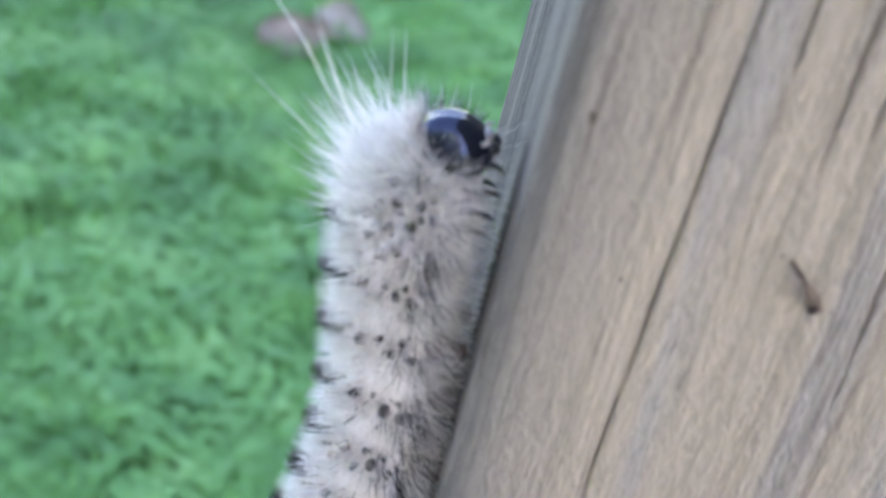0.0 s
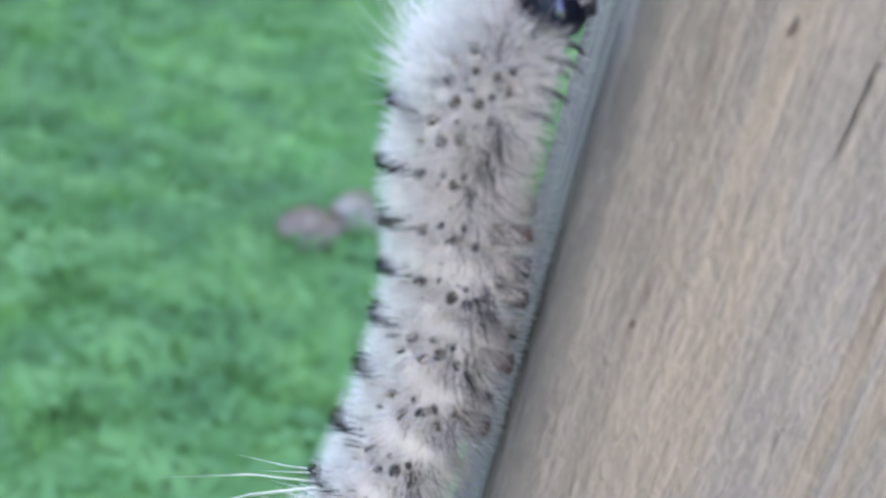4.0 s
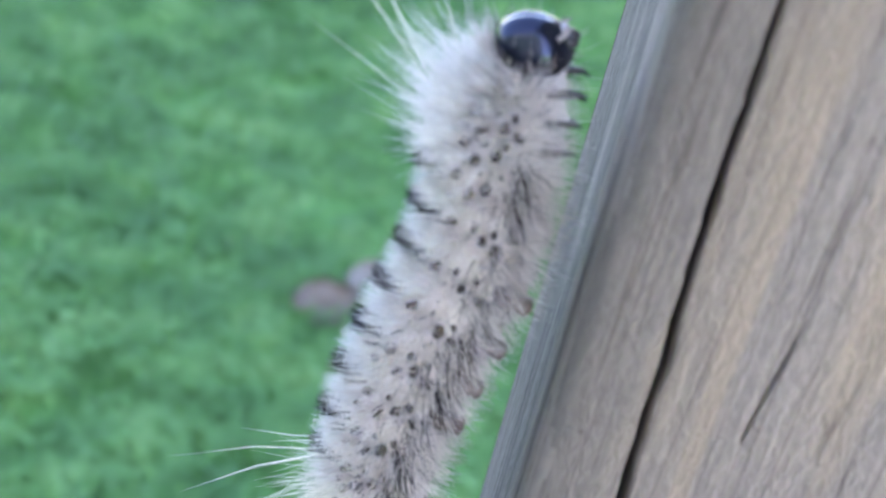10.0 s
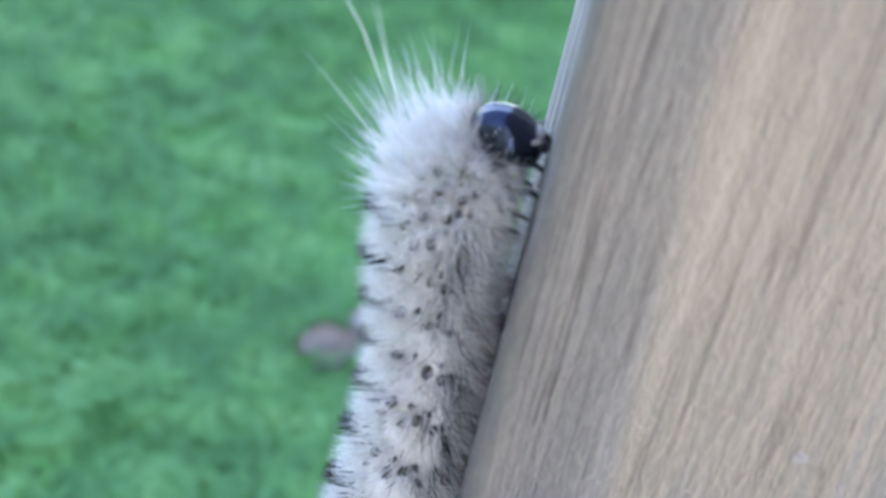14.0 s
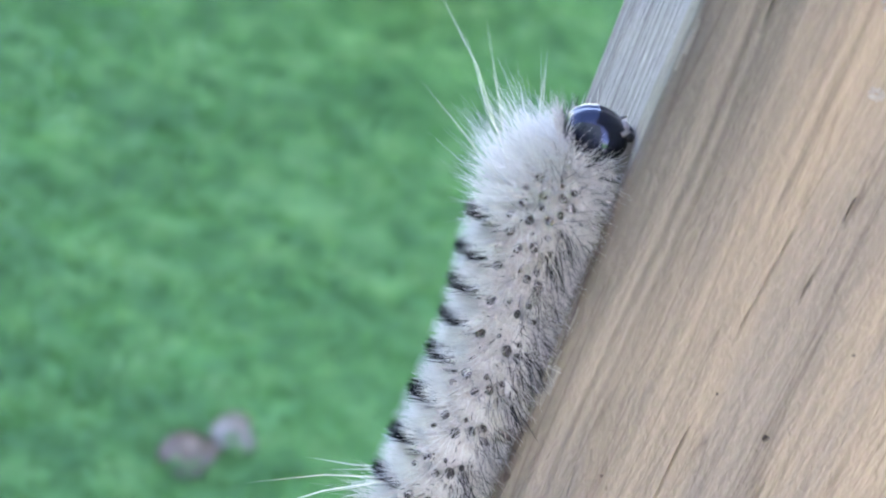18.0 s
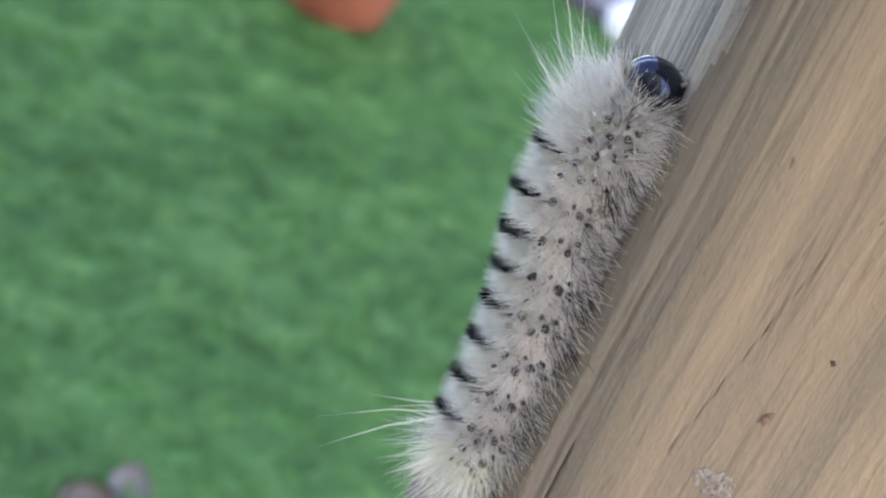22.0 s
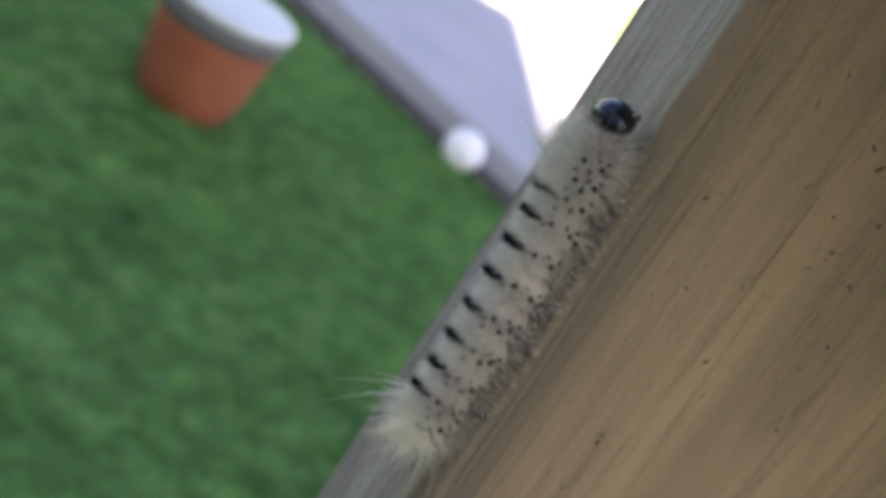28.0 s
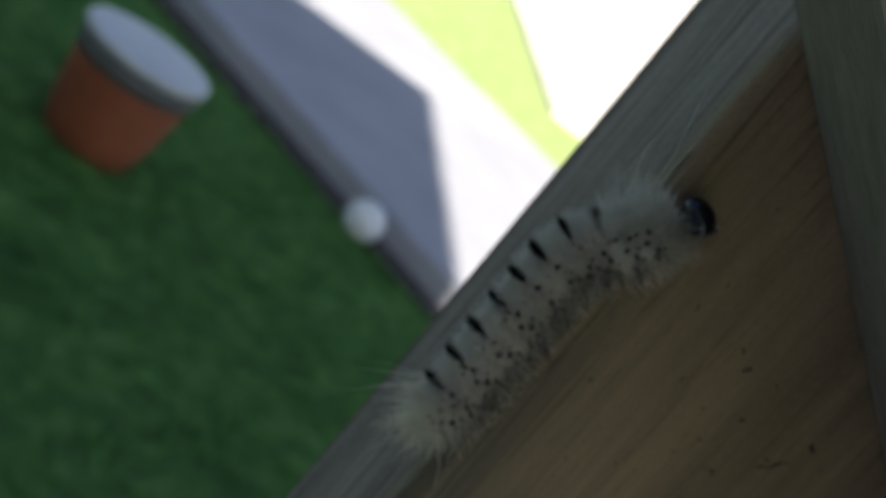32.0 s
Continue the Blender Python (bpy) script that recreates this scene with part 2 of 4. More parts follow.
# same lawn where the sun falls: its brightness is painted in as paler colour
SUNNY_TURF = textured("sun_bright_turf", [(0.35, (0.25, 0.345, 0.105)), (0.65, (0.36, 0.455, 0.18))], 12, (1, 1, 1), 0.9, 0.4, 9, 0.6, 0.01)
PALE_PETAL = textured("pale_dry_leaf", [(0.3, (0.27, 0.25, 0.21)), (0.7, (0.40, 0.375, 0.33))], 90, (1, 1, 1), 0.7, 0.2, 6, 0.5, 0.001)
PETAL = textured("dry_leaf", [(0.3, (0.20, 0.155, 0.125)), (0.7, (0.35, 0.30, 0.25))], 90, (1, 1, 1), 0.7, 0.2, 6, 0.5, 0.001)
SIDING = textured("house_siding", [(0.3, (0.52, 0.475, 0.43)), (0.7, (0.60, 0.55, 0.50))], 2, (1, 1, 8), 0.8, 0.1, 9, 0.3, 0.002)


# ---------------------------------------------------------------- building tools
def mesh_of(name, verts, faces, mat, smooth=False):
    me = bpy.data.meshes.new(name)
    me.from_pydata([tuple(v) for v in verts], [], [tuple(f) for f in faces])
    me.materials.append(mat)
    if smooth:
        me.polygons.foreach_set("use_smooth", [True] * len(me.polygons))
    me.update()
    return me


def from_bm(name, bm, mat, smooth=False):
    me = bpy.data.meshes.new(name)
    bm.to_mesh(me)
    bm.free()
    me.materials.append(mat)
    if smooth:
        me.polygons.foreach_set("use_smooth", [True] * len(me.polygons))
    return me


def part(name, me, parent, label="", m=None):
    """Links a mesh as one part under a thing or a part."""
    ob = new(name, me)
    ob.parent = parent
    if m is not None:
        ob.matrix_basis = m
    if label:
        tagged(ob, label)
    return ob


def empty(name, m):
    ob = new(name)
    ob.matrix_basis = m
    ob.empty_display_size = 0.01
    return ob


def lathe(profile, n=48):
    """Vertices and faces of a turned shape from rows of (radius, height)."""
    verts, faces = [], []
    for r, z in profile:
        verts += [(r * math.cos(2 * math.pi * k / n), r * math.sin(2 * math.pi * k / n), z) for k in range(n)]
    for a in range(len(profile) - 1):
        for k in range(n):
            faces.append((a * n + k, a * n + (k + 1) % n, (a + 1) * n + (k + 1) % n, (a + 1) * n + k))
    faces.append(tuple(range(n))[::-1])
    faces.append(tuple((len(profile) - 1) * n + k for k in range(n)))
    return verts, faces


def box_bm(x0, x1, y0, y1, z0, z1, bevel=0.0):
    bm = bmesh.new()
    bmesh.ops.create_cube(bm, size=1.0, matrix=Matrix.Translation(((x0 + x1) / 2, (y0 + y1) / 2, (z0 + z1) / 2)) @ Matrix.Diagonal((x1 - x0, y1 - y0, z1 - z0, 1)))
    if bevel:
        bmesh.ops.bevel(bm, geom=bm.edges[:], offset=bevel, segments=2, affect="EDGES")
    return bm


# ---------------------------------------------------------------- setting
def build_ground():
    ax = np.concatenate([-np.geomspace(400, 6, 14), np.linspace(-5, 6, 60), np.geomspace(7, 400, 14)])
    ay = np.concatenate([-np.geomspace(400, 6, 14), np.linspace(-5, 9, 70), np.geomspace(10, 600, 14)])
    verts = [(x, y, 0.012 * noise.noise((x * 1.3, y * 1.3, 0)) - 0.012 if abs(x) < 8 and abs(y) < 10 else -0.012) for y in ay for x in ax]
    w = len(ax)
    faces = [(j * w + i, j * w + i + 1, (j + 1) * w + i + 1, (j + 1) * w + i) for j in range(len(ay) - 1) for i in range(w - 1)]
    g = new("ground", mesh_of("ground", verts, faces, SOIL, True))
    tagged(g, "lawn soil under short green grass, in the shade", "ground", kind="structure")


def build_grass(count=130000, fine=150000, broad=210000):
    """Short blades, denser below the post, with low broad leaves between them in clumps."""
    rng = np.random.default_rng(4)
    n = count + fine + broad
    x, y = np.empty(n), np.empty(n)
    x[:count], y[:count] = rng.uniform(-1.5, 1.1, count), 0.25 + 4.0 * rng.random(count) ** 1.2
    x[count:], y[count:] = rng.uniform(-0.75, 0.45, fine + broad), 0.3 + 3.0 * rng.random(fine + broad) ** 1.6
    x[count:] = -0.15 + (x[count:] + 0.15) * (1 + 0.45 * (y[count:] - 0.3))
    leaf = np.arange(n) >= count + fine
    clump = np.array([noise.noise((a * 19, b * 19, 3)) for a, b in zip(x, y)])
    patch = np.array([noise.noise((a * 17, b * 17, 8)) for a, b in zip(x, y)])
    keep = (0.693 * x + 0.721 * y < 2.55) & (~leaf | (patch > -0.3))
    x, y, leaf, clump = x[keep], y[keep], leaf[keep], clump[keep]
    n = len(x)
    h = (0.013 + 0.010 * rng.random(n)) * (1 + 0.6 * clump) * np.interp(y, [1.0, 3.0], [0.8, 1.3])
    turn, lean = rng.uniform(0, 2 * np.pi, n), rng.uniform(0.1, 1.5, n)
    wd = rng.uniform(0.0007, 0.0014, n)
    z0 = np.full(n, -0.012)
    lift = h * 0.65
    reach = h * lean
    z0[leaf] += rng.uniform(0.003, 0.014, leaf.sum())
    wd[leaf] = rng.uniform(0.0028, 0.0052, leaf.sum())
    reach[leaf] = wd[leaf] * rng.uniform(2.0, 2.8, leaf.sum())
    h[leaf] = rng.uniform(-0.0012, 0.0022, leaf.sum())
    lift[leaf] = h[leaf] * 0.5 + 0.001
    d = np.stack([np.cos(turn), np.sin(turn)], 1)
    s = np.stack([-d[:, 1], d[:, 0]], 1)
    foot = np.where(leaf, 0.25, 1.0)
    v = np.empty((n, 5, 3))
    base = np.stack([x, y], 1)
    mid = base + d * (reach * np.where(leaf, 0.6, 0.4))[:, None]
    tip = base + d * reach[:, None]
    for k, (c, off, z) in enumerate(((base, -foot, z0), (base, foot, z0), (mid, 0.8, z0 + lift), (mid, -0.8, z0 + lift), (tip, 0, z0 + h))):
        v[:, k, :2] = c + s * (wd * off)[:, None]
        v[:, k, 2] = z
    i = (np.arange(n) * 5)[:, None]
    me = bpy.data.meshes.new("grass")
    quads, tris = (i + [0, 1, 2, 3]), (i + [3, 2, 4])
    me.vertices.add(n * 5)
    me.vertices.foreach_set("co", v.ravel())
    me.loops.add(n * 7)
    me.loops.foreach_set("vertex_index", np.concatenate([quads, tris], 1).ravel())
    me.polygons.add(n * 2)
    me.polygons.foreach_set("loop_start", (np.arange(n)[:, None] * 7 + [0, 4]).ravel())
    me.update(calc_edges=True)
    me.materials.append(GRASS)
    g = new("grass", me)
    tagged(g, "short green lawn grass with small broad leaves, in the shade", "grass", kind="stuff")


def build_walkway():
    # a slab that runs at 44 degrees, 68 mm proud of the lawn
    u, w = Vector((0.721, -0.693, 0)), Vector((0.693, 0.721, 0))
    p = w * 2.635
    m = Matrix(((u.x, w.x, 0, p.x), (u.y, w.y, 0, p.y), (0, 0, 1, 0), (0, 0, 0, 1)))
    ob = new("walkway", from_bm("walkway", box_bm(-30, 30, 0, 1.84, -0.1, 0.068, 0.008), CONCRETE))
    ob.matrix_basis = m
    tagged(ob, "pale concrete walkway, half in the house's shade", "walkway", kind="structure")
    # added dark strip stands in for the shaded side of the slab
    ob = new("shade_edge", from_bm("shade_edge", box_bm(-30, 30, -0.088, -0.002, -0.1, 0.012, 0.004), SLAB_SHADE))
    ob.matrix_basis = m
    tagged(ob, "narrow dark strip along the walkway, in place of the slab side's shade", "soil", kind="structure")
    ob = new("verge", from_bm("verge", box_bm(-30, 30, 1.842, 14, -0.1, 0.012, 0.004), SUNNY_TURF))
    ob.matrix_basis = m
    tagged(ob, "yellow-green turf beyond the walkway, its sunlit brightness put into the colour", "turf", kind="structure")
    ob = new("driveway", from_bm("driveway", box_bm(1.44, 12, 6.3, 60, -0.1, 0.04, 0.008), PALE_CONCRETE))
    tagged(ob, "sunlit pale concrete driveway beyond the lawn", "driveway", kind="structure")


def build_house():
    # unseen slab, added so that less green light bounces up from the lawn
    ob = new("pavement", from_bm("pavement", box_bm(-8, 6, -2.0, 0.14, -0.1, 0.02, 0.006), BOUNCE_SLAB))
    tagged(ob, "unseen grey-brown slab added to cut the lawn's green bounce light", "pavement", kind="structure")
    ob = new("wall_house", from_bm("wall_house", box_bm(-14, 0.958, -2.3, -2.0, -0.1, 6.25), SIDING))
    tagged(ob, "plain pale house wall that shades the lawn", "wall", kind="structure")


build_ground()
build_grass()
build_walkway()
build_house()


# ---------------------------------------------------------------- garden things
def build_pot():
    pot = empty("flower_pot", pose(-0.101, 2.515, -0.008))
    tagged(pot, "orange terracotta pot with a pale lid, standing on the lawn", "flower pot")
    v, f = lathe([(0.0001, 0), (0.086, 0), (0.091, 0.004), (0.108, 0.07), (0.119, 0.160), (0.120, 0.171), (0.0001, 0.171)])
    part("body", mesh_of("pot_body", v, f, TERRACOTTA, True), pot, "orange terracotta body")
    v, f = lathe([(0.0001, 0.172), (0.120, 0.172), (0.124, 0.175), (0.127, 0.212), (0.0001, 0.212)])
    part("band", mesh_of("pot_band", v, f, BAND, True), pot, "dark grey rim band")
    v, f = lathe([(0.0001, 0.213), (0.126, 0.213), (0.131, 0.216), (0.132, 0.225), (0.129, 0.229), (0.120, 0.230), (0.0001, 0.230)])
    part("lid", mesh_of("pot_lid", v, f, LID, True), pot, "pale grey lid")


def build_ball():
    bm = bmesh.new()
    bmesh.ops.create_uvsphere(bm, u_segments=40, v_segments=24, radius=0.05)
    for v in bm.verts:
        v.co *= 1 + 0.006 * noise.noise(v.co * 60)
    ob = new("white_ball", from_bm("white_ball", bm, BALL, True))
    ob.matrix_basis = pose(0.5, 3.024, 0.043)
    tagged(ob, "small white ball lying in the grass beside the walkway", "ball")


def build_leaf(x, y, turn, size, mat, label):
    bm = bmesh.new()
    n, m = 16, 8
    grid = []
    for i in range(n + 1):
        u = i / n
        half = size * 0.46 * max(0.03, math.sin(math.pi * u) ** 0.75 * (1 + 0.25 * noise.noise((u * 6, turn, 0))))
        grid.append([bm.verts.new(((u - 0.5) * size, (2 * k / m - 1) * half + 0.12 * size * noise.noise((u * 3, turn, 5)),
                     size * (0.5 * (u - 0.5) ** 2 + 0.18 * (2 * k / m - 1) ** 2 + 0.10 * noise.noise((u * 5, k * 0.6, turn))))) for k in range(m + 1)])
    for i in range(n):
        for k in range(m):
            bm.faces.new((grid[i][k], grid[i + 1][k], grid[i + 1][k + 1], grid[i][k + 1]))
    bmesh.ops.solidify(bm, geom=bm.faces[:], thickness=0.0008)
    ob = new("dry_leaf", from_bm("dry_leaf", bm, mat, True))
    ob.matrix_basis = pose(x, y, 0.000, 14, -9, turn)
    tagged(ob, label, "leaf", "fallen leaves on the lawn")


build_pot()
build_ball()
build_leaf(-0.112, 0.96, 20, 0.056, PETAL, "pinkish dry fallen leaf lying in the grass")
build_leaf(-0.084, 1.008, 75, 0.050, PALE_PETAL, "pale pinkish dry fallen leaf lying in the grass")


# ---------------------------------------------------------------- the wooden post
CRACK = [(543, 5.5, 0.1), (548, 5.5, 0.25), (555, 5.9, 0.4), (563, 6.0, 0.4), (569, 5.9, 0.45), (572.8, 5.3, 0.8), (576, 5.6, 0.75), (581, 5.8, 0.7),
         (592, 5.6, 0.9), (600, 5.4, 1.05), (604, 5.5, 1.1), (609, 5.9, 1.0), (612.5, 6.4, 0.95), (621, 6.85, 0.8), (630.5, 6.85, 0.65), (640.5, 6.55, 0.55), (649, 6.3, 0.5),
         (660, 5.8, 0.45), (677.5, 5.7, 0.38), (686, 5.7, 0.3), (694, 5.9, 0.1)]
# fine checks in the wide face: from and to height, place across, half width (mm), slant
CHECKS = [(395, 462, 9.8, 0.12, 0.015), (415, 446, 22.9, 0.13, -0.03), (436, 451, 13.1, 0.12, 0.02), (440, 448, 20.35, 0.09, 0), (434, 441, 18.85, 0.08, 0), (450, 455, 11.4, 0.07, 0), (427, 445, 16.65, 0.05, 0),
          (546, 563, 0.9, 0.09, 0), (543, 549, 3.5, 0.05, 0), (534, 542, 15.4, 0.09, 0.06), (526, 533, 14.6, 0.08, 0.05), (536, 542, 13.0, 0.06, 0.1), (612, 650, 11.9, 0.08, 0.0),
          (644, 653, 13.6, 0.07, 0.11), (730, 741, 13.2, 0.06, 0), (778, 791, 12.85, 0.07, 0), (782, 788, 20.85, 0.10, 0), (801, 811, 13.2, 0.07, 0.04), (801, 824, 16.6, 0.04, 0.04),
          (826, 836, 4.7, 0.06, 0), (836, 864, 14.9, 0.06, 0.17), (886, 896, 21.2, 0.09, -0.05), (900, 914, 20.4, 0.07, 0.02), (906, 936, 21.0, 0.07, 0.0),
          (899, 911, 32.4, 0.08, 0.0), (895, 912, 29.0, 0.07, 0)]


def build_post():
    """Post of 50 x 89 mm whose faces carry the raised grain, the fine checks and the long drying crack as real relief."""
    wide, thick, r, rf = 0.089, 0.0496, 0.0035, 0.0021
    prof = []                                       # outline from the back of the narrow face to the far end of the wide face
    for k in range(110):
        prof.append((0.0, thick - r - (thick - r - rf) * k / 110, -1, 0))
    for k in range(13):
        a = math.pi / 2 * k / 12
        prof.append((rf - rf * math.cos(a), rf - rf * math.sin(a), -math.cos(a), -math.sin(a)))
    for x in np.concatenate([np.linspace(rf, 0.032, 200)[1:], np.linspace(0.032, wide - r, 90)[1:]]):
        prof.append((x, 0.0, 0, -1))
    for cx, cy, a0 in ((wide - r, r, -90), (wide - r, thick - r, 0), (r, thick - r, 90)):
        for k in range(1, 7):
            a = math.radians(a0 + 15 * k)
            prof.append((cx + r * math.cos(a), cy + r * math.sin(a), math.cos(a), math.sin(a)))
    prof = np.array(prof)
    n = len(prof)
    zs = np.concatenate([np.linspace(-0.05, 0.36, 40), np.linspace(0.3615, 0.985, 430), np.linspace(0.99, 1.45, 40)])
    cz, cx, cw = np.array(CRACK).T
    along = np.concatenate([[0], np.cumsum(np.hypot(np.diff(prof[:, 0]), np.diff(prof[:, 1])))])
    front = (prof[:, 1] < 1e-6) & (prof[:, 0] >= rf)
    side = np.arange(n) < 112
    verts = []
    for z in zs:
        sway = 0.0016 * noise.noise((3.1, z * 9, 0.0))
        row = np.array([noise.fractal((s * 520, z * 9, 1.7), 1.0, 2.0, 3) for s in along + sway])
        depth = 0.00013 * row - np.where(side, 0.0002 * np.maximum(0, row - 0.25) * 3, 0)
        half = 0.00062 * np.interp(z * 1000, cz, cw, 0, 0)
        if half > 0:
            x0 = (np.interp(z * 1000, cz, cx) + 0.2 * noise.noise((z * 260, 5, 0))) / 1000
            gap = np.abs(prof[:, 0] - x0) / (half * (1 + 0.4 * noise.noise((z * 420, 9, 2)) + 0.3 * noise.noise((z * 1600, 3, 2))))
            depth = depth - np.where(front & (gap < 1), 0.007 * np.minimum(1, 4 * (1 - gap)), 0)
        for z0, z1, xc, hw, slant in CHECKS:
            if z0 < z * 1000 < z1:
                w = (0.8 if z0 < 700 else 0.65) * hw / 1000 * math.sin(math.pi * (z * 1000 - z0) / (z1 - z0)) ** 0.5
                gap = np.abs(prof[:, 0] - (xc + slant * (z * 1000 - (z0 + z1) / 2)) / 1000 - sway * 0.3) / max(w, 1e-6)
                depth = depth - np.where(front & (gap < 1.2), (0.0007 if z0 < 770 else 0.0004) * np.maximum(0, 1.2 - gap), 0)
        if z > 0.7:                                 # a raised strip of summer wood beside the corner, with a groove on each side
            x0, much = 0.0026 + 0.0006 * noise.noise((z * 40, 1, 8)), min(1.0, 0.3 + (z - 0.7) * 5)
            depth = depth + np.where(front | (prof[:, 0] < rf), 0.00026 * much * np.exp(-((prof[:, 0] - x0) / 0.0006) ** 2), 0) * (prof[:, 3] < -0.5)
            depth = depth - 0.0002 * much * (np.exp(-((prof[:, 0] - x0 - 0.0013) / 0.0003) ** 2) + 0.7 * np.exp(-((prof[:, 0] - x0 - 0.0024) / 0.00025) ** 2)) * (prof[:, 3] < -0.5)
        verts.append(np.stack([prof[:, 0] + prof[:, 2] * depth, prof[:, 1] + prof[:, 3] * depth, np.full(n, z)], 1))
    verts = np.concatenate(verts)
    j, i = np.meshgrid(np.arange(len(zs) - 1), np.arange(n), indexing="ij")
    i2 = (i + 1) % n
    quads = np.stack([j * n + i, j * n + i2, (j + 1) * n + i2, (j + 1) * n + i], -1).reshape(-1, 4)
    me = bpy.data.meshes.new("wooden_post")
    me.from_pydata(verts.tolist(), [], quads.tolist() + [list(range(n))[::-1], list(range((len(zs) - 1) * n, len(zs) * n))])
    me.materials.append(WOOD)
    me.materials.append(GREY_WOOD)
    me.materials.append(WORN_WOOD)
    slot = np.zeros(len(me.polygons), int)
    wave = np.array([7 * noise.fractal((2.0, z * 70, 1.0), 1.0, 2.0, 3) for z in zs])[j.reshape(-1)]
    slot[: len(quads)] = np.where(i.reshape(-1) < 101 + wave, 1, np.where(i.reshape(-1) < 113 + wave, 2, 0))
    me.polygons.foreach_set("material_index", slot)
    me.polygons.foreach_set("use_smooth", [True] * len(me.polygons))
    me.update()
    ob = new("wooden_post", me)
    tagged(ob, "weathered wooden post with a long drying crack", "post")


def build_rail():
    # a sloping board fixed to the wide face; its lower edge falls by 36.8 degrees
    a = radians(-36.8)
    bm = bmesh.new()
    low0 = Vector((-0.02, 0, 0.9759 + 0.0215 * math.tan(-a)))
    low1 = low0 + Vector((0.44, 0, 0.44 * math.tan(a)))
    up = 0.089 / math.cos(a)
    pts = [low0, low1, low1 + Vector((0, 0, up)), low0 + Vector((0, 0, up))]
    f0 = bm.faces.new([bm.verts.new(p + Vector((0, -0.0004, 0))) for p in pts])
    ex = bmesh.ops.extrude_face_region(bm, geom=[f0])
    bmesh.ops.translate(bm, verts=[v for v in ex["geom"] if isinstance(v, bmesh.types.BMVert)], vec=(0, -0.042, 0))
    bmesh.ops.recalc_face_normals(bm, faces=bm.faces[:])
    bmesh.ops.bevel(bm, geom=bm.edges[:], offset=0.0015, segments=2, affect="EDGES")
    ob = new("sloping_rail", from_bm("sloping_rail", bm, DARK_WOOD))
    tagged(ob, "dark weathered sloping rail board fixed across the post", "rail")


build_post()
build_rail()


# ---------------------------------------------------------------- small marks on the wood
TWIG = textured("dry_twig", [(0.3, (0.07, 0.045, 0.03)), (0.7, (0.14, 0.09, 0.06))], 900, (1, 1, 1), 0.8, 0.3, 4, 0.5, 0.0002)
DROPPING = textured("pale_dropping", [(0.3, (0.215, 0.172, 0.145)), (0.7, (0.34, 0.285, 0.25))], 1500, (1, 1, 1), 0.9, 0.4, 3, 0.6, 0.0002)
DEBRIS = textured("dark_debris", [(0.3, (0.035, 0.025, 0.018)), (0.7, (0.08, 0.055, 0.04))], 1500, (1, 1, 1), 0.9, 0.4, 3, 0.6, 0.0002)
RUST = textured("rust_stain", [(0.3, (0.16, 0.075, 0.055)), (0.7, (0.26, 0.15, 0.11))], 1500, (1, 1, 1), 0.9, 0.3, 3, 0.6, 0.0002)
RESIN_RIM = textured("plug_rim", [(0.3, (0.06, 0.038, 0.024)), (0.7, (0.10, 0.06, 0.036))], 1500, (1, 1, 1), 0.6, 0.3, 3, 0.6, 0.0002)
RESIN = textured("amber_plug", [(0.3, (0.19, 0.115, 0.065)), (0.7, (0.26, 0.165, 0.10))], 1200, (1, 1, 1), 0.35, 0.2, 3, 0.5, 0.0002)


def tube(points, radii, sides=7):
    """Vertices and faces of a round tapered tube along points."""
    verts, faces = [], []
    pts = [Vector(p) for p in points]
    for k, (p, r) in enumerate(zip(pts, radii)):
        t = (pts[min(k + 1, len(pts) - 1)] - pts[max(k - 1, 0)]).normalized()
        a = t.orthogonal().normalized()
        b = t.cross(a)
        verts += [p + r * (math.cos(2 * math.pi * s / sides) * a + math.sin(2 * math.pi * s / sides) * b) for s in range(sides)]
    for k in range(len(pts) - 1):
        for s in range(sides):
            faces.append((k * sides + s, k * sides + (s + 1) % sides, (k + 1) * sides + (s + 1) % sides, (k + 1) * sides + s))
    faces.append(tuple(range(sides))[::-1])
    faces.append(tuple((len(pts) - 1) * sides + s for s in range(sides)))
    return verts, faces


def blob(name, x, z, w, h, height, mat, label, category, seed, turn=0.0, group=""):
    """A low uneven crust on the wide face."""
    bm = bmesh.new()
    bmesh.ops.create_icosphere(bm, subdivisions=3, radius=1.0)
    for v in bm.verts:
        k = 1 + 0.8 * noise.noise(v.co * 1.8 + Vector((seed, 0, 0))) + 0.35 * noise.noise(v.co * 4 + Vector((0, seed, 0)))
        v.co = Vector((v.co.x * w * k, v.co.y * height * (0.6 + 0.8 * k), v.co.z * h * k))
    ob = new(name, from_bm(name, bm, mat, True))
    ob.matrix_basis = pose(x / 1000, -0.00002, z / 1000, 0, turn, 0)
    tagged(ob, label, category, group)


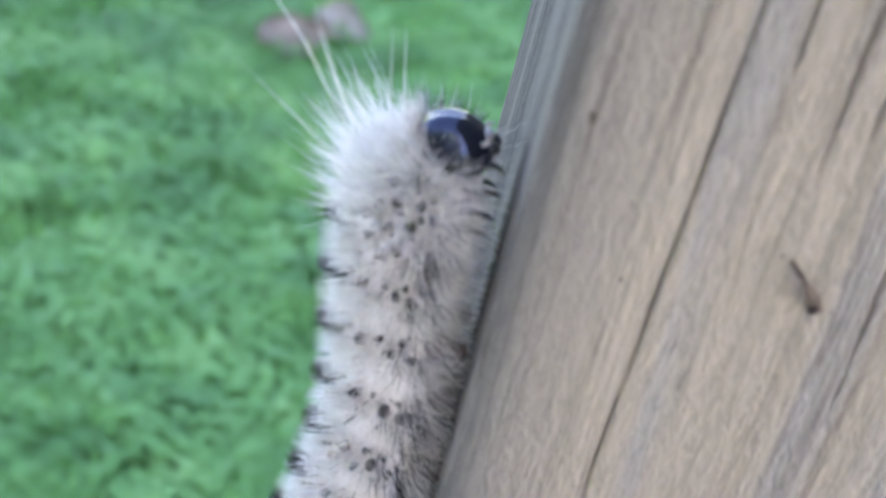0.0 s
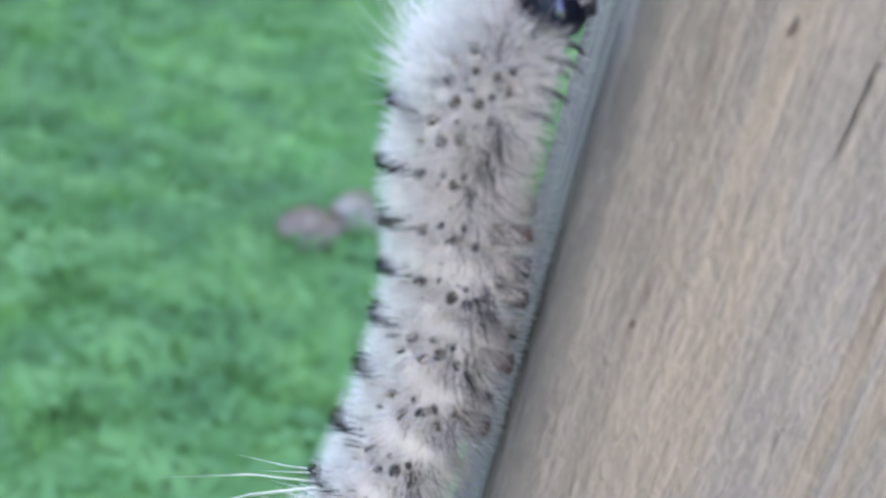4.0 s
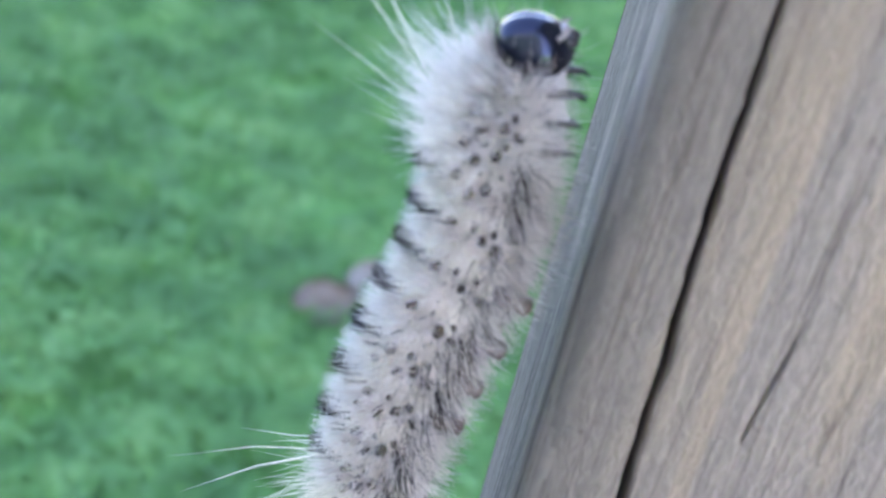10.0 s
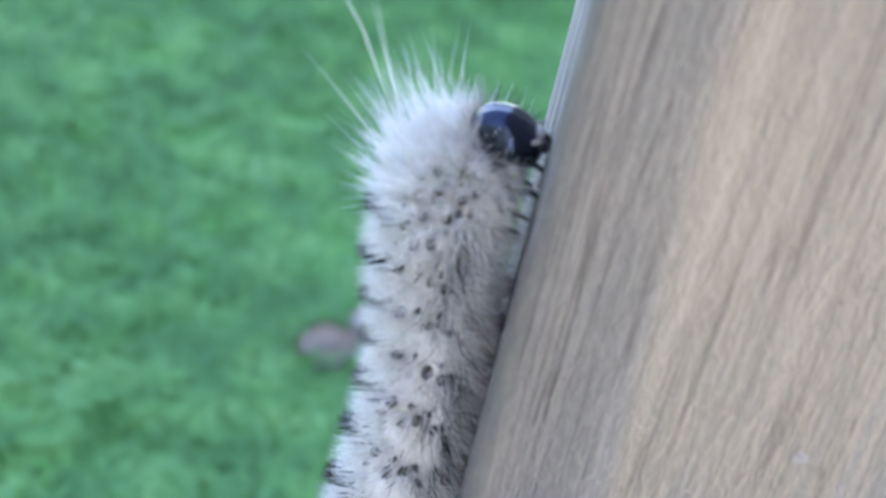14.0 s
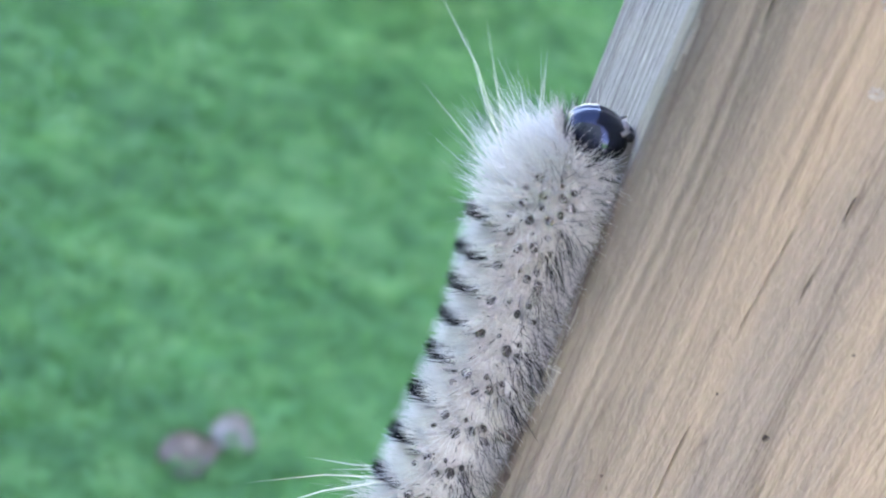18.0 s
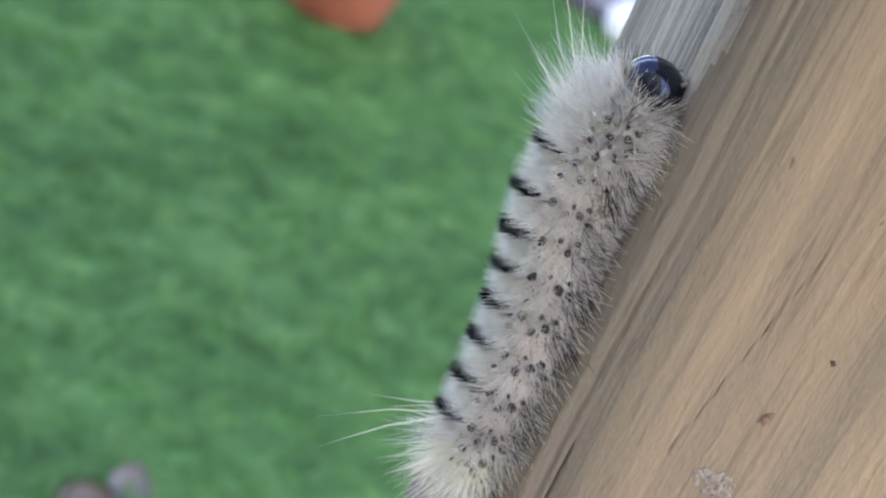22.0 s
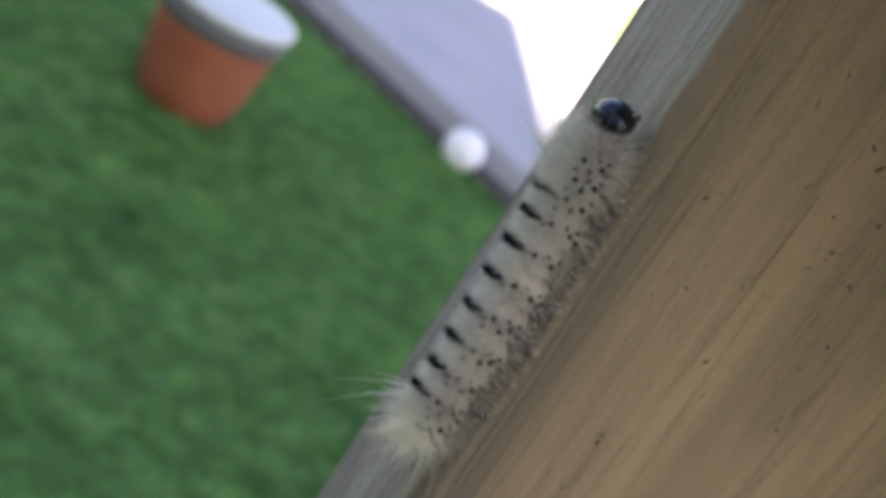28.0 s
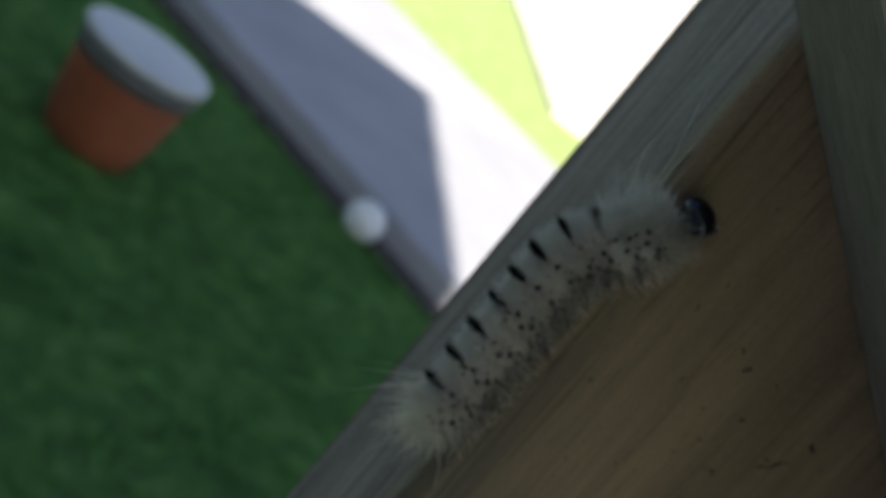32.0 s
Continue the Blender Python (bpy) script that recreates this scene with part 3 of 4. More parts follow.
def crumbs(x, z, w, h, seed, group):
    """A dried dropping: a thin uneven ring of pale crumbs."""
    rng = np.random.default_rng(seed + 70)
    bm = bmesh.new()
    for k in range(80):
        a, q = rng.uniform(0, 2 * math.pi), rng.uniform(0.1, 1.0) ** 0.6
        r = rng.uniform(0.08, 0.2) * h
        m = Matrix.Translation((w * q * math.cos(a), -0.2 * r, h * q * math.sin(a))) @ Matrix.Rotation(a, 4, "Y") @ Matrix.Diagonal((r * rng.uniform(0.8, 1.8), r * 0.28, r, 1))
        bmesh.ops.create_icosphere(bm, subdivisions=2, radius=1.0, matrix=m)
    for v in bm.verts:
        v.co += Vector((1, 0.4, 1)) * 0.00008 * noise.noise(v.co * 6000)
    ob = new("dropping", from_bm("dropping", bm, DROPPING, True))
    ob.matrix_basis = pose(x / 1000, 0, z / 1000, 0, 20, 0)
    tagged(ob, "dried crumbly pale dropping on the post's wide face", "dropping", group)


def build_marks():
    v, f = tube([(0, 0, 0), (0.7e-3, -0.5e-3, -0.6e-3), (1.4e-3, -0.8e-3, -1.2e-3), (2.0e-3, -0.8e-3, -2.0e-3), (2.2e-3, -0.6e-3, -2.6e-3), (2.9e-3, -0.4e-3, -2.7e-3)],
                [0.13e-3, 0.24e-3, 0.38e-3, 0.58e-3, 0.55e-3, 0.2e-3])
    ob = new("twig", mesh_of("twig", v, f, TWIG, True))
    ob.matrix_basis = pose(0.0172, -0.0002, 0.4256)
    tagged(ob, "tiny curled brown twig stuck to the post", "twig")
    plug = empty("amber_plug", pose(0.0103, 0.00005, 0.5395, 90, 0, 0))
    tagged(plug, "small round amber plug with a dark rim in the post's face", "plug")
    for name, mat, label, rows in (("rim", RESIN_RIM, "dark brown rim", [(0.00078, 0), (0.00104, 0), (0.00108, 0.0001), (0.00100, 0.00022), (0.00086, 0.00018)]),
                                   ("core", RESIN, "amber resin core", [(0.0001, 0), (0.00088, 0), (0.00088, 0.00014), (0.0005, 0.00017), (0.0001, 0.00018)])):
        v, f = lathe(rows, 24)
        v = [(x * (1 + 0.06 * noise.noise((x * 900, y * 900, 2))), y * (0.9 + 0.06 * noise.noise((x * 900, y * 900, 5))), z) for x, y, z in v]
        part(name, mesh_of("plug_" + name, v, f[:-2] if name == "rim" else f, mat, True), plug, label)
    for k, (x, z, w, h) in enumerate(((19.8, 845.8, 0.5, 0.7), (2.2, 537.0, 0.2, 0.25))):
        blob("rust_stain", x, z, w / 1000, h / 1000, 0.00008, RUST, "small rust-red stain on the post's wide face", "stain", 7.7 * k + 3, 25, "rust-red stains on the post")
    g = "pale droppings on the post"
    for k, (x, z, w, h) in enumerate(((18.7, 837.2, 2.3, 1.5), (13.4, 831.3, 1.4, 1.2), (14.7, 824.2, 0.7, 0.5), (22.0, 719.9, 0.5, 0.5))):
        crumbs(x, z, w / 1000, h / 1000, k, g)
    for k, (x, z, w, h) in enumerate(((7.5, 830.6, 0.25, 0.25), (22.3, 864.2, 0.35, 0.3))):
        blob("dropping", x, z, w / 1000, h / 1000, 0.00014, DROPPING, "dried pale crumb on the post's wide face", "dropping", 3.1 * k + 1, 20, g)
    g = "dark specks on the post"
    for k, (x, z, w, h) in enumerate(((23.1, 941.2, 0.6, 0.3), (40.0, 936.0, 0.9, 0.4), (16.5, 882.9, 0.3, 0.25), 
                                      (13.3, 703.3, 0.45, 0.35), 
                                      (6.5, 539.8, 0.14, 0.18), (7.4, 533.7, 0.12, 0.12), (9.8, 534.3, 0.10, 0.12), (7.3, 547.4, 0.14, 0.10), (11.3, 554.4, 0.14, 0.12), (9.5, 629.9, 0.4, 0.35),
                                      (8.8, 624.5, 0.22, 0.2), (13.1, 626.0, 0.18, 0.18), (15.6, 706.5, 0.16, 0.14), (16.7, 709.8, 0.14, 0.14), (19.3, 792.9, 0.26, 0.22), (13.9, 795.7, 0.12, 0.16),
                                      (22.6, 803.1, 0.2, 0.2), (22.6, 853.4, 0.4, 0.35), (24.2, 931.7, 0.35, 0.2), (22.1, 907.7, 0.18, 0.6), (34.0, 917.2, 0.5, 0.3), (45.3, 925.2, 0.5, 0.4), (25.3, 939.5, 0.25, 0.8), (31.4, 925.3, 0.45, 0.3), (14.6, 918.4, 0.16, 0.16), (22.9, 919.0, 0.2, 0.18), (14.7, 911.8, 0.15, 0.15), (11.6, 905.0, 0.18, 0.18), (16.7, 890.9, 0.2, 0.5), (35.4, 904.3, 0.3, 0.25), (19.4, 793.1, 0.3, 0.25), (7.9, 784.3, 0.2, 0.2), (9.0, 774.1, 0.25, 0.25))):
        blob("speck", x, z, 0.75 * w / 1000, 0.75 * h / 1000, 0.00012, DEBRIS, "dark speck of dirt on the post's wide face", "speck", 2.3 * k + 40, 35, g)
    rng = np.random.default_rng(23)
    for k in range(12):
        blob("speck", rng.uniform(9, 42), rng.uniform(880, 950), rng.uniform(0.0001, 0.00024), rng.uniform(0.0001, 0.0003), 0.0001, DEBRIS, "dark speck of dirt on the post's wide face", "speck", 5.7 * k, 35, g)
    v, f = tube([(0, 0, 0), (0.9e-3, -0.15e-3, 0.9e-3), (1.7e-3, -0.1e-3, 1.2e-3), (2.6e-3, -0.15e-3, 2.6e-3), (3.6e-3, 0, 3.7e-3)], [0.04e-3, 0.12e-3, 0.10e-3, 0.12e-3, 0.04e-3])
    ob = new("dry_fibre", mesh_of("dry_fibre", v, f, DEBRIS, True))
    ob.matrix_basis = pose(0.0352, -0.0001, 0.929)
    tagged(ob, "thin crooked dark fibre stuck to the post", "fibre")
    v, f = tube([(0, 0, 0), (0.1e-3, -0.1e-3, 2e-3), (0.2e-3, 0, 4.2e-3)], [0.05e-3, 0.16e-3, 0.05e-3])
    g = "short scratches on the post"
    for k in range(40):
        u, w = rng.uniform(0.5, 1.6) * 1e-3, rng.uniform(-0.35, 0.35) * 1e-3
        vs, fs = tube([(0, 0, 0), (w, -0.02e-3, 0.4 * u), (0.4 * w, -0.02e-3, 0.75 * u), (0.6 * w, 0, u)], [0.02e-3, rng.uniform(0.05, 0.11) * 1e-3, 0.06e-3, 0.02e-3], 6)
        ob = new("scratch", mesh_of("scratch", vs, fs, DEBRIS if k % 3 else DROPPING, True))
        ob.matrix_basis = pose(rng.uniform(0.010, 0.052), -0.00003, rng.uniform(0.886, 0.955), 0, rng.uniform(-30, 60), 0)
        tagged(ob, "short dark scratch in the post's wide face" if k % 3 else "short pale scratch in the post's wide face", "scratch", g)
    ob = new("splinter", mesh_of("splinter", v, f, DEBRIS, True))
    ob.matrix_basis = pose(-0.0002, 0.0008, 0.9535)
    tagged(ob, "thin dark splinter on the post's corner", "splinter")


build_marks()


# ---------------------------------------------------------------- the caterpillar
def fibre_material(name, base, through=0.35):
    m = bpy.data.materials.new(name)
    m.use_nodes = True
    nt = m.node_tree
    nt.nodes.remove(nt.nodes["Principled BSDF"])
    out = nt.nodes["Material Output"]
    geo = nt.nodes.new("ShaderNodeNewGeometry")
    hsv = nt.nodes.new("ShaderNodeHueSaturation")
    hsv.inputs["Color"].default_value = (*base, 1)
    mul = nt.nodes.new("ShaderNodeMath")
    mul.operation = "MULTIPLY_ADD"
    mul.inputs[1].default_value, mul.inputs[2].default_value = 0.24, 0.84
    nt.links.new(geo.outputs["Random Per Island"], mul.inputs[0])
    nt.links.new(mul.outputs[0], hsv.inputs["Value"])
    d, t, mix = nt.nodes.new("ShaderNodeBsdfDiffuse"), nt.nodes.new("ShaderNodeBsdfTranslucent"), nt.nodes.new("ShaderNodeMixShader")
    for s in (d, t):
        nt.links.new(hsv.outputs[0], s.inputs["Color"])
    mix.inputs[0].default_value = through
    nt.links.new(d.outputs[0], mix.inputs[1])
    nt.links.new(t.outputs[0], mix.inputs[2])
    nt.links.new(mix.outputs[0], out.inputs["Surface"])
    return m


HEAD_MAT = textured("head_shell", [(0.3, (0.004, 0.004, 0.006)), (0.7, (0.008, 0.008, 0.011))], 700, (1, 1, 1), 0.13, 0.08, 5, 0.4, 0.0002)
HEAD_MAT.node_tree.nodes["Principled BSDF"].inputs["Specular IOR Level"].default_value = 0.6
HEAD_MAT.node_tree.nodes["Principled BSDF"].inputs["Specular Tint"].default_value = (0.58, 0.68, 1.0, 1)      # specular tinted blue to stand in for the blue sky's reflection
SKIN = textured("caterpillar_skin", [(0.3, (0.56, 0.49, 0.45)), (0.7, (0.70, 0.625, 0.58))], 900, (1, 1, 1), 0.6, 0.2, 4, 0.5, 0.0002)
PALE_SKIN = textured("pale_caterpillar_skin", [(0.3, (0.72, 0.68, 0.66)), (0.7, (0.82, 0.79, 0.77))], 900, (1, 1, 1), 0.6, 0.2, 4, 0.5, 0.0002)
WART = textured("wart_skin", [(0.3, (0.012, 0.009, 0.007)), (0.7, (0.05, 0.032, 0.022))], 2500, (1, 1, 1), 0.45, 0.1, 4, 0.5, 0.0001)
LEG = textured("leg_shell", [(0.3, (0.010, 0.010, 0.012)), (0.7, (0.03, 0.028, 0.03))], 1500, (1, 1, 1), 0.3, 0.1, 4, 0.5, 0.0001)
PROLEG = textured("proleg_skin", [(0.3, (0.10, 0.075, 0.07)), (0.7, (0.22, 0.17, 0.15))], 1500, (1, 1, 1), 0.6, 0.2, 4, 0.5, 0.0001)
HOOK = textured("proleg_foot", [(0.3, (0.06, 0.036, 0.03)), (0.7, (0.115, 0.07, 0.058))], 2000, (1, 1, 1), 0.6, 0.2, 4, 0.5, 0.0001)
MOUTH = textured("mouthparts", [(0.3, (0.20, 0.17, 0.16)), (0.7, (0.32, 0.28, 0.27))], 2000, (1, 1, 1), 0.4, 0.1, 4, 0.5, 0.0001)
WHITE_HAIR = fibre_material("white_hair", (0.99, 0.975, 0.95), 0.48)
SIDE_HAIR = fibre_material("side_hair", (0.845, 0.785, 0.745), 0.40)
CREAM_HAIR = fibre_material("cream_hair", (0.97, 0.945, 0.87), 0.5)
GREY_HAIR = fibre_material("grey_hair", (0.22, 0.20, 0.205), 0.25)
BLACK_HAIR = fibre_material("black_hair", (0.012, 0.012, 0.014), 0.05)
hair_rng = np.random.default_rng(11)


def fibres(name, root, way, length, radius, mat, curve=0.12):
    """One mesh of thin tapered three-sided hairs."""
    n = len(root)
    way = way / np.linalg.norm(way, axis=1)[:, None]
    side = np.cross(way, hair_rng.normal(size=(n, 3)))
    side /= np.linalg.norm(side, axis=1)[:, None]
    other = np.cross(way, side)
    bend = side * (length * curve * hair_rng.uniform(-1, 1, n))[:, None]
    v = np.empty((n, 7, 3))
    for k in range(3):
        a = 2 * math.pi * k / 3
        ring = (math.cos(a) * side + math.sin(a) * other) * radius[:, None]
        v[:, k] = root + ring
        v[:, 3 + k] = root + way * (length * 0.5)[:, None] + bend + ring * 0.8
    v[:, 6] = root + way * length[:, None] + bend * 0.4
    i = (np.arange(n) * 7)[:, None]
    quads = np.concatenate([i + [k, (k + 1) % 3, 3 + (k + 1) % 3, 3 + k] for k in range(3)], 1)
    tris = np.concatenate([i + [3 + k, 3 + (k + 1) % 3, 6] for k in range(3)], 1)
    me = bpy.data.meshes.new(name)
    me.vertices.add(n * 7)
    me.vertices.foreach_set("co", v.ravel())
    me.loops.add(n * 21)
    me.loops.foreach_set("vertex_index", np.concatenate([quads, tris], 1).ravel())
    me.polygons.add(n * 6)
    me.polygons.foreach_set("loop_start", (np.arange(n)[:, None] * 21 + [0, 4, 8, 12, 15, 18]).ravel())
    me.update(calc_edges=True)
    me.materials.append(mat)
    return me


def round_body(angle):
    """Outward directions round the body: 0 is the back, plus is the side towards -y."""
    return np.stack([-np.cos(angle), -np.sin(angle), 0 * angle], 1)


MM = 0.001


def hair_set(n, angle, spread, along, reach, lean, jitter, r0, radius=0.026):
    """Roots, ways, lengths and radii of n hairs; lean: pull along the body (plus is forwards)."""
    a = np.radians(angle) + np.radians(spread) * hair_rng.normal(size=n)
    out = round_body(a)
    root = out * r0 * MM
    root[:, 2] = hair_rng.uniform(along[0], along[1], n) * MM
    way = out + jitter * hair_rng.normal(size=(n, 3))
    way[:, 2] += lean
    return root, way, hair_rng.uniform(reach[0], reach[1], n) * MM, np.full(n, radius * MM) * hair_rng.uniform(0.7, 1.2, n)


def joined(sets):
    return tuple(np.concatenate(x) for x in zip(*sets))


def wart_hairs(n, angle, z, reach, jitter, lean, r0, radius=0.024):
    """Hairs that spread from one wart."""
    a = np.radians(angle) + 0.10 * hair_rng.normal(size=n)
    out = round_body(a)
    root = out * r0 * MM
    root[:, 2] = (z + 0.22 * hair_rng.normal(size=n)) * MM
    way = out + jitter * hair_rng.normal(size=(n, 3))
    way[:, 2] += lean
    return root, way, hair_rng.uniform(reach[0], reach[1], n) * MM, np.full(n, radius * MM)


def skin_mesh(rx, rz, mat):
    bm = bmesh.new()
    bmesh.ops.create_uvsphere(bm, u_segments=28, v_segments=16, radius=1.0)
    for v in bm.verts:
        fold = 1 + 0.035 * math.cos(v.co.z * 9)
        v.co = Vector((v.co.x * rx * fold, v.co.y * rx * fold, v.co.z * rz)) * MM
        v.co *= 1 + 0.02 * noise.noise(v.co * 1800)
        v.co.x *= 1.2 if v.co.x > 0 else 1.0
    return from_bm("segment", bm, mat, True)


def wart_mesh():
    bm = bmesh.new()
    bmesh.ops.create_icosphere(bm, subdivisions=2, radius=1.0)
    for v in bm.verts:
        v.co = Vector((v.co.x * 0.43, v.co.y * 0.43, v.co.z * 0.6)) * MM * (1 + 0.15 * noise.noise(v.co * 2))
    return from_bm("wart", bm, WART, True)


def claw_mesh():
    v, f = tube([(0, 0, 0), (0.8e-3, -0.3e-3, 0.3e-3), (1.7e-3, -0.45e-3, 0.7e-3), (2.4e-3, -0.4e-3, 0.85e-3), (3.0e-3, -0.2e-3, 0.7e-3)],
                [0.42e-3, 0.38e-3, 0.28e-3, 0.18e-3, 0.05e-3], 10)
    return mesh_of("leg", v, f, LEG, True)


def proleg_mesh():
    v, f = tube([(0, 0, 0), (1.0e-3, -0.15e-3, 0), (2.1e-3, -0.2e-3, 0), (2.5e-3, -0.2e-3, 0)], [1.05e-3, 0.95e-3, 0.75e-3, 0.78e-3], 12)
    return mesh_of("proleg", v, f, PROLEG, True)


def foot_mesh():
    v, f = tube([(0, 0, 0), (0.25e-3, 0, 0), (0.5e-3, 0, 0)], [0.72e-3, 0.8e-3, 0.45e-3], 12)
    return mesh_of("foot", v, f, HOOK, True)


WART_ME, CLAW_ME, PROLEG_ME, FOOT_ME = wart_mesh(), claw_mesh(), proleg_mesh(), foot_mesh()
WART_PLACES = [(48, 0.5), (66, -0.5), (84, 0.3), (103, -0.3), (38, -1.2), (74, 1.2), (95, 1.1)]


def add_warts(seg, k, r0):
    for side in (1, -1):
        for q, (a, z) in enumerate(WART_PLACES):
            if 3 < k < 7 and q in (1, 4):           # fewer on the middle of the body
                continue
            a = radians(a + 5 * noise.noise((k * 1.7, q * 2.3, side)))
            big = (1.0 if q < 4 else 0.62) * (1 + 0.4 * noise.noise((k * 5.3, q * 4.1, 7)))
            out = Vector((-math.cos(a), -math.sin(a) * side, 0))
            m = Matrix.Translation(out * (r0 + 0.5) * MM + Vector((0, 0, (z + 0.35 * noise.noise((k * 3.1, q * 1.9, 4))) * MM)))
            m = m @ out.to_track_quat("Z", "Y").to_matrix().to_4x4() @ Matrix.Diagonal((big, big, big, 1))
            part("wart", WART_ME, seg, "", m)


def add_leg(seg, kind, r0, z):
    for side in (1, -1):
        flip = Matrix.Diagonal((1, side, 1, 1))
        base = Matrix.Translation((0.55 * r0 * MM, -0.62 * r0 * MM * side, z * MM))
        ob = part("leg" if kind == "leg" else "proleg", CLAW_ME if kind == "leg" else PROLEG_ME, seg, "black claw-like leg" if kind == "leg" else "stubby fleshy leg", base @ flip)
        if kind != "leg":
            part("foot", FOOT_ME, seg, "rust-brown foot pad", base @ flip @ Matrix.Translation((2.45e-3, -0.2e-3, 0)))


def build_segment(body, k):
    """k: 0 to 2 thorax, 3 to 10 abdomen with black tufts, 11 and 12 the tail."""
    r0 = (2.6, 3.2, 3.5, 3.55, 3.6, 3.6, 3.6, 3.6, 3.6, 3.5, 3.4, 3.1, 2.3)[k]
    seg = part("segment", skin_mesh(r0, 2.7 if k < 12 else 2.4, PALE_SKIN if k < 3 or k > 10 else SKIN), body)
    both = (1, -1)
    if k < 3:
        lean = (0.3, 0.42, 0.3)[k]
        far = (4.3, 5.3, 5.4)[k]
        sets = [hair_set(400, 0, 32, (-2, 1.4), (far * 0.5, far * 1.1), lean, 0.3, r0 - 0.1, 0.042), hair_set(260, 0, 50, (-2, 1.4), (2.2, far * 0.7), lean, 0.3, r0 - 0.1)]
        if k > 0:                                   # the long fine fan that stands over the head
            sets.append(hair_set(70, 0, 26, (-1, 1.4), (6.0, 9.5), 0.75, 0.22, r0 - 0.1, 0.030))
        flank = []
        for s in both:
            flank += [wart_hairs(34, s * a, z, (2.4, 4.6), 0.6, lean * 0.5, r0, 0.034) for a, z in ((50, 0.4), (75, -0.4), (100, 0.3))]
            flank += [hair_set(85, s * 80, 22, (-2, 2), (1.6, 3.0), 0.15, 0.5, r0 - 0.1), hair_set(110, s * 120, 12, (-2, 1.5), (2.8, 4.6), 0.1, 0.35, r0 - 0.1)]
        if k == 0:
            flank += [hair_set(14, s * a, 14, (0.2, 1.8), (2.2, 3.9), 1.2, 0.3, r0 + 0.1, 0.040) for s in both for a in (15, 38, 62, 88, 112)]
        part("white_hair", fibres("white_hair", *joined(sets), WHITE_HAIR), seg, "fluffy white hair")
        part("side_hair", fibres("side_hair", *joined(flank), SIDE_HAIR), seg, "pale pinkish-grey hair")
        dark = [hair_set(16, s * a, 12, (-1, 1.6), (2.4, 4.2), 0.75, 0.25, r0, 0.034) for s in both for a in (70, 112)]
        if k == 0:
            dark += [hair_set(12, s * a, 10, (0.6, 1.8), (2.2, 3.8), 2.2, 0.3, r0 - 0.1, 0.036) for s in both for a in (50, 75, 100)]
        if k == 2:
            dark += [hair_set(16, s * 112, 5, (-0.6, 0.4), (3.4, 5.0), -0.35, 0.12, r0, 0.055) for s in both]
        part("dark_hair", fibres("dark_hair", *joined(dark), BLACK_HAIR), seg, "sparse dark bristles")
        add_leg(seg, "leg", r0, 0.3)
        if k > 0:
            pens = []
            for s in both:
                for dx, dz, reach in (((0.70, 0.71, 24.0), (0.84, 0.54, 15.0), (0.56, 0.82, 20.0)) if k == 2 and s > 0 else ((0.66, 0.75, 22.0),) if k == 2 else ((0.44, 0.90, 13.0),)):
                    n = 1
                    root = np.tile([-r0 * 0.9, -s * 1.0, 0.4], (n, 1)) * MM + 0.2 * MM * hair_rng.normal(size=(n, 3))
                    way = np.tile([-dx, -s * 0.16, dz], (n, 1)) + 0.028 * hair_rng.normal(size=(n, 3))
                    pens.append((root, way, hair_rng.uniform(0.8, 1.05, n) * reach * (1.0 if s > 0 else 0.7) * MM, np.full(n, 0.055 * MM)))
            part("hair_pencil", fibres("hair_pencil", *joined(pens), CREAM_HAIR, 0.05), seg, "long cream-white hair pencil")
    elif k < 11:
        sets = [hair_set(300, 0, 26, z, (2.0, 3.4), 0.0, 0.16, r0 - 0.1) for z in ((-2.1, -0.75), (0.75, 2.1))]
        flank = []
        for s in both:
            flank += [hair_set(18, s * 42, 8, (-0.6, 0.6), (2.2, 3.3), 0.0, 0.2, r0 - 0.1)]
            flank += [wart_hairs(24, s * a, z, (2.4, 4.3), 0.6, 0.0, r0, 0.038) for a, z in ((48, 0.5), (66, -0.5), (84, 0.3), (103, -0.3))]
            flank += [hair_set(150, s * 72, 24, (-2.1, 2.1), (1.4, 3.0), 0.0, 0.55, r0 - 0.1), hair_set(110, s * 122, 14, (-2.1, 2.1), (2.2, 4.0), -0.05, 0.35, r0 - 0.1, 0.03),
                      hair_set(90, s * 152, 14, (-2.1, 2.1), (2.2, 3.8), -0.05, 0.3, r0 - 0.1, 0.03)]
        part("white_hair", fibres("white_hair", *joined(sets), WHITE_HAIR), seg, "dense white hair")
        part("side_hair", fibres("side_hair", *joined(flank), SIDE_HAIR), seg, "pale pinkish-grey hair")
        flecks = [hair_set(8 if k < 6 else 18, s * 70, 18, (-2, 2), (0.6, 1.5), 0.0, 0.5, r0, 0.055) for s in both]
        part("side_bristle", fibres("side_bristle", *joined(flecks), BLACK_HAIR), seg, "short dark bristles between the warts")
        dark = [hair_set(22, s * 114, 15, (-1.8, 1.8), (2.4, 4.2), -0.12, 0.35, r0, 0.034) for s in both]
        if k in (3, 6, 7, 9):
            dark += [hair_set(15, s * (110 + 4 * (k % 3)), 5, (-0.6, 0.4), (3.6, 5.2), -0.4, 0.12, r0, 0.056) for s in both]
        part("dark_hair", fibres("dark_hair", *joined(dark), BLACK_HAIR), seg, "sparse dark bristles")
        under = [hair_set(54, s * 110, 12, (-2, 2), (2.0, 3.8), -0.05, 0.4, r0, 0.034) for s in both]
        part("grey_hair", fibres("grey_hair", *joined(under), GREY_HAIR), seg, "grey hair low on the flank")
        n = 210
        a = np.radians(np.clip(hair_rng.normal(size=n) * 8, -20, 20))
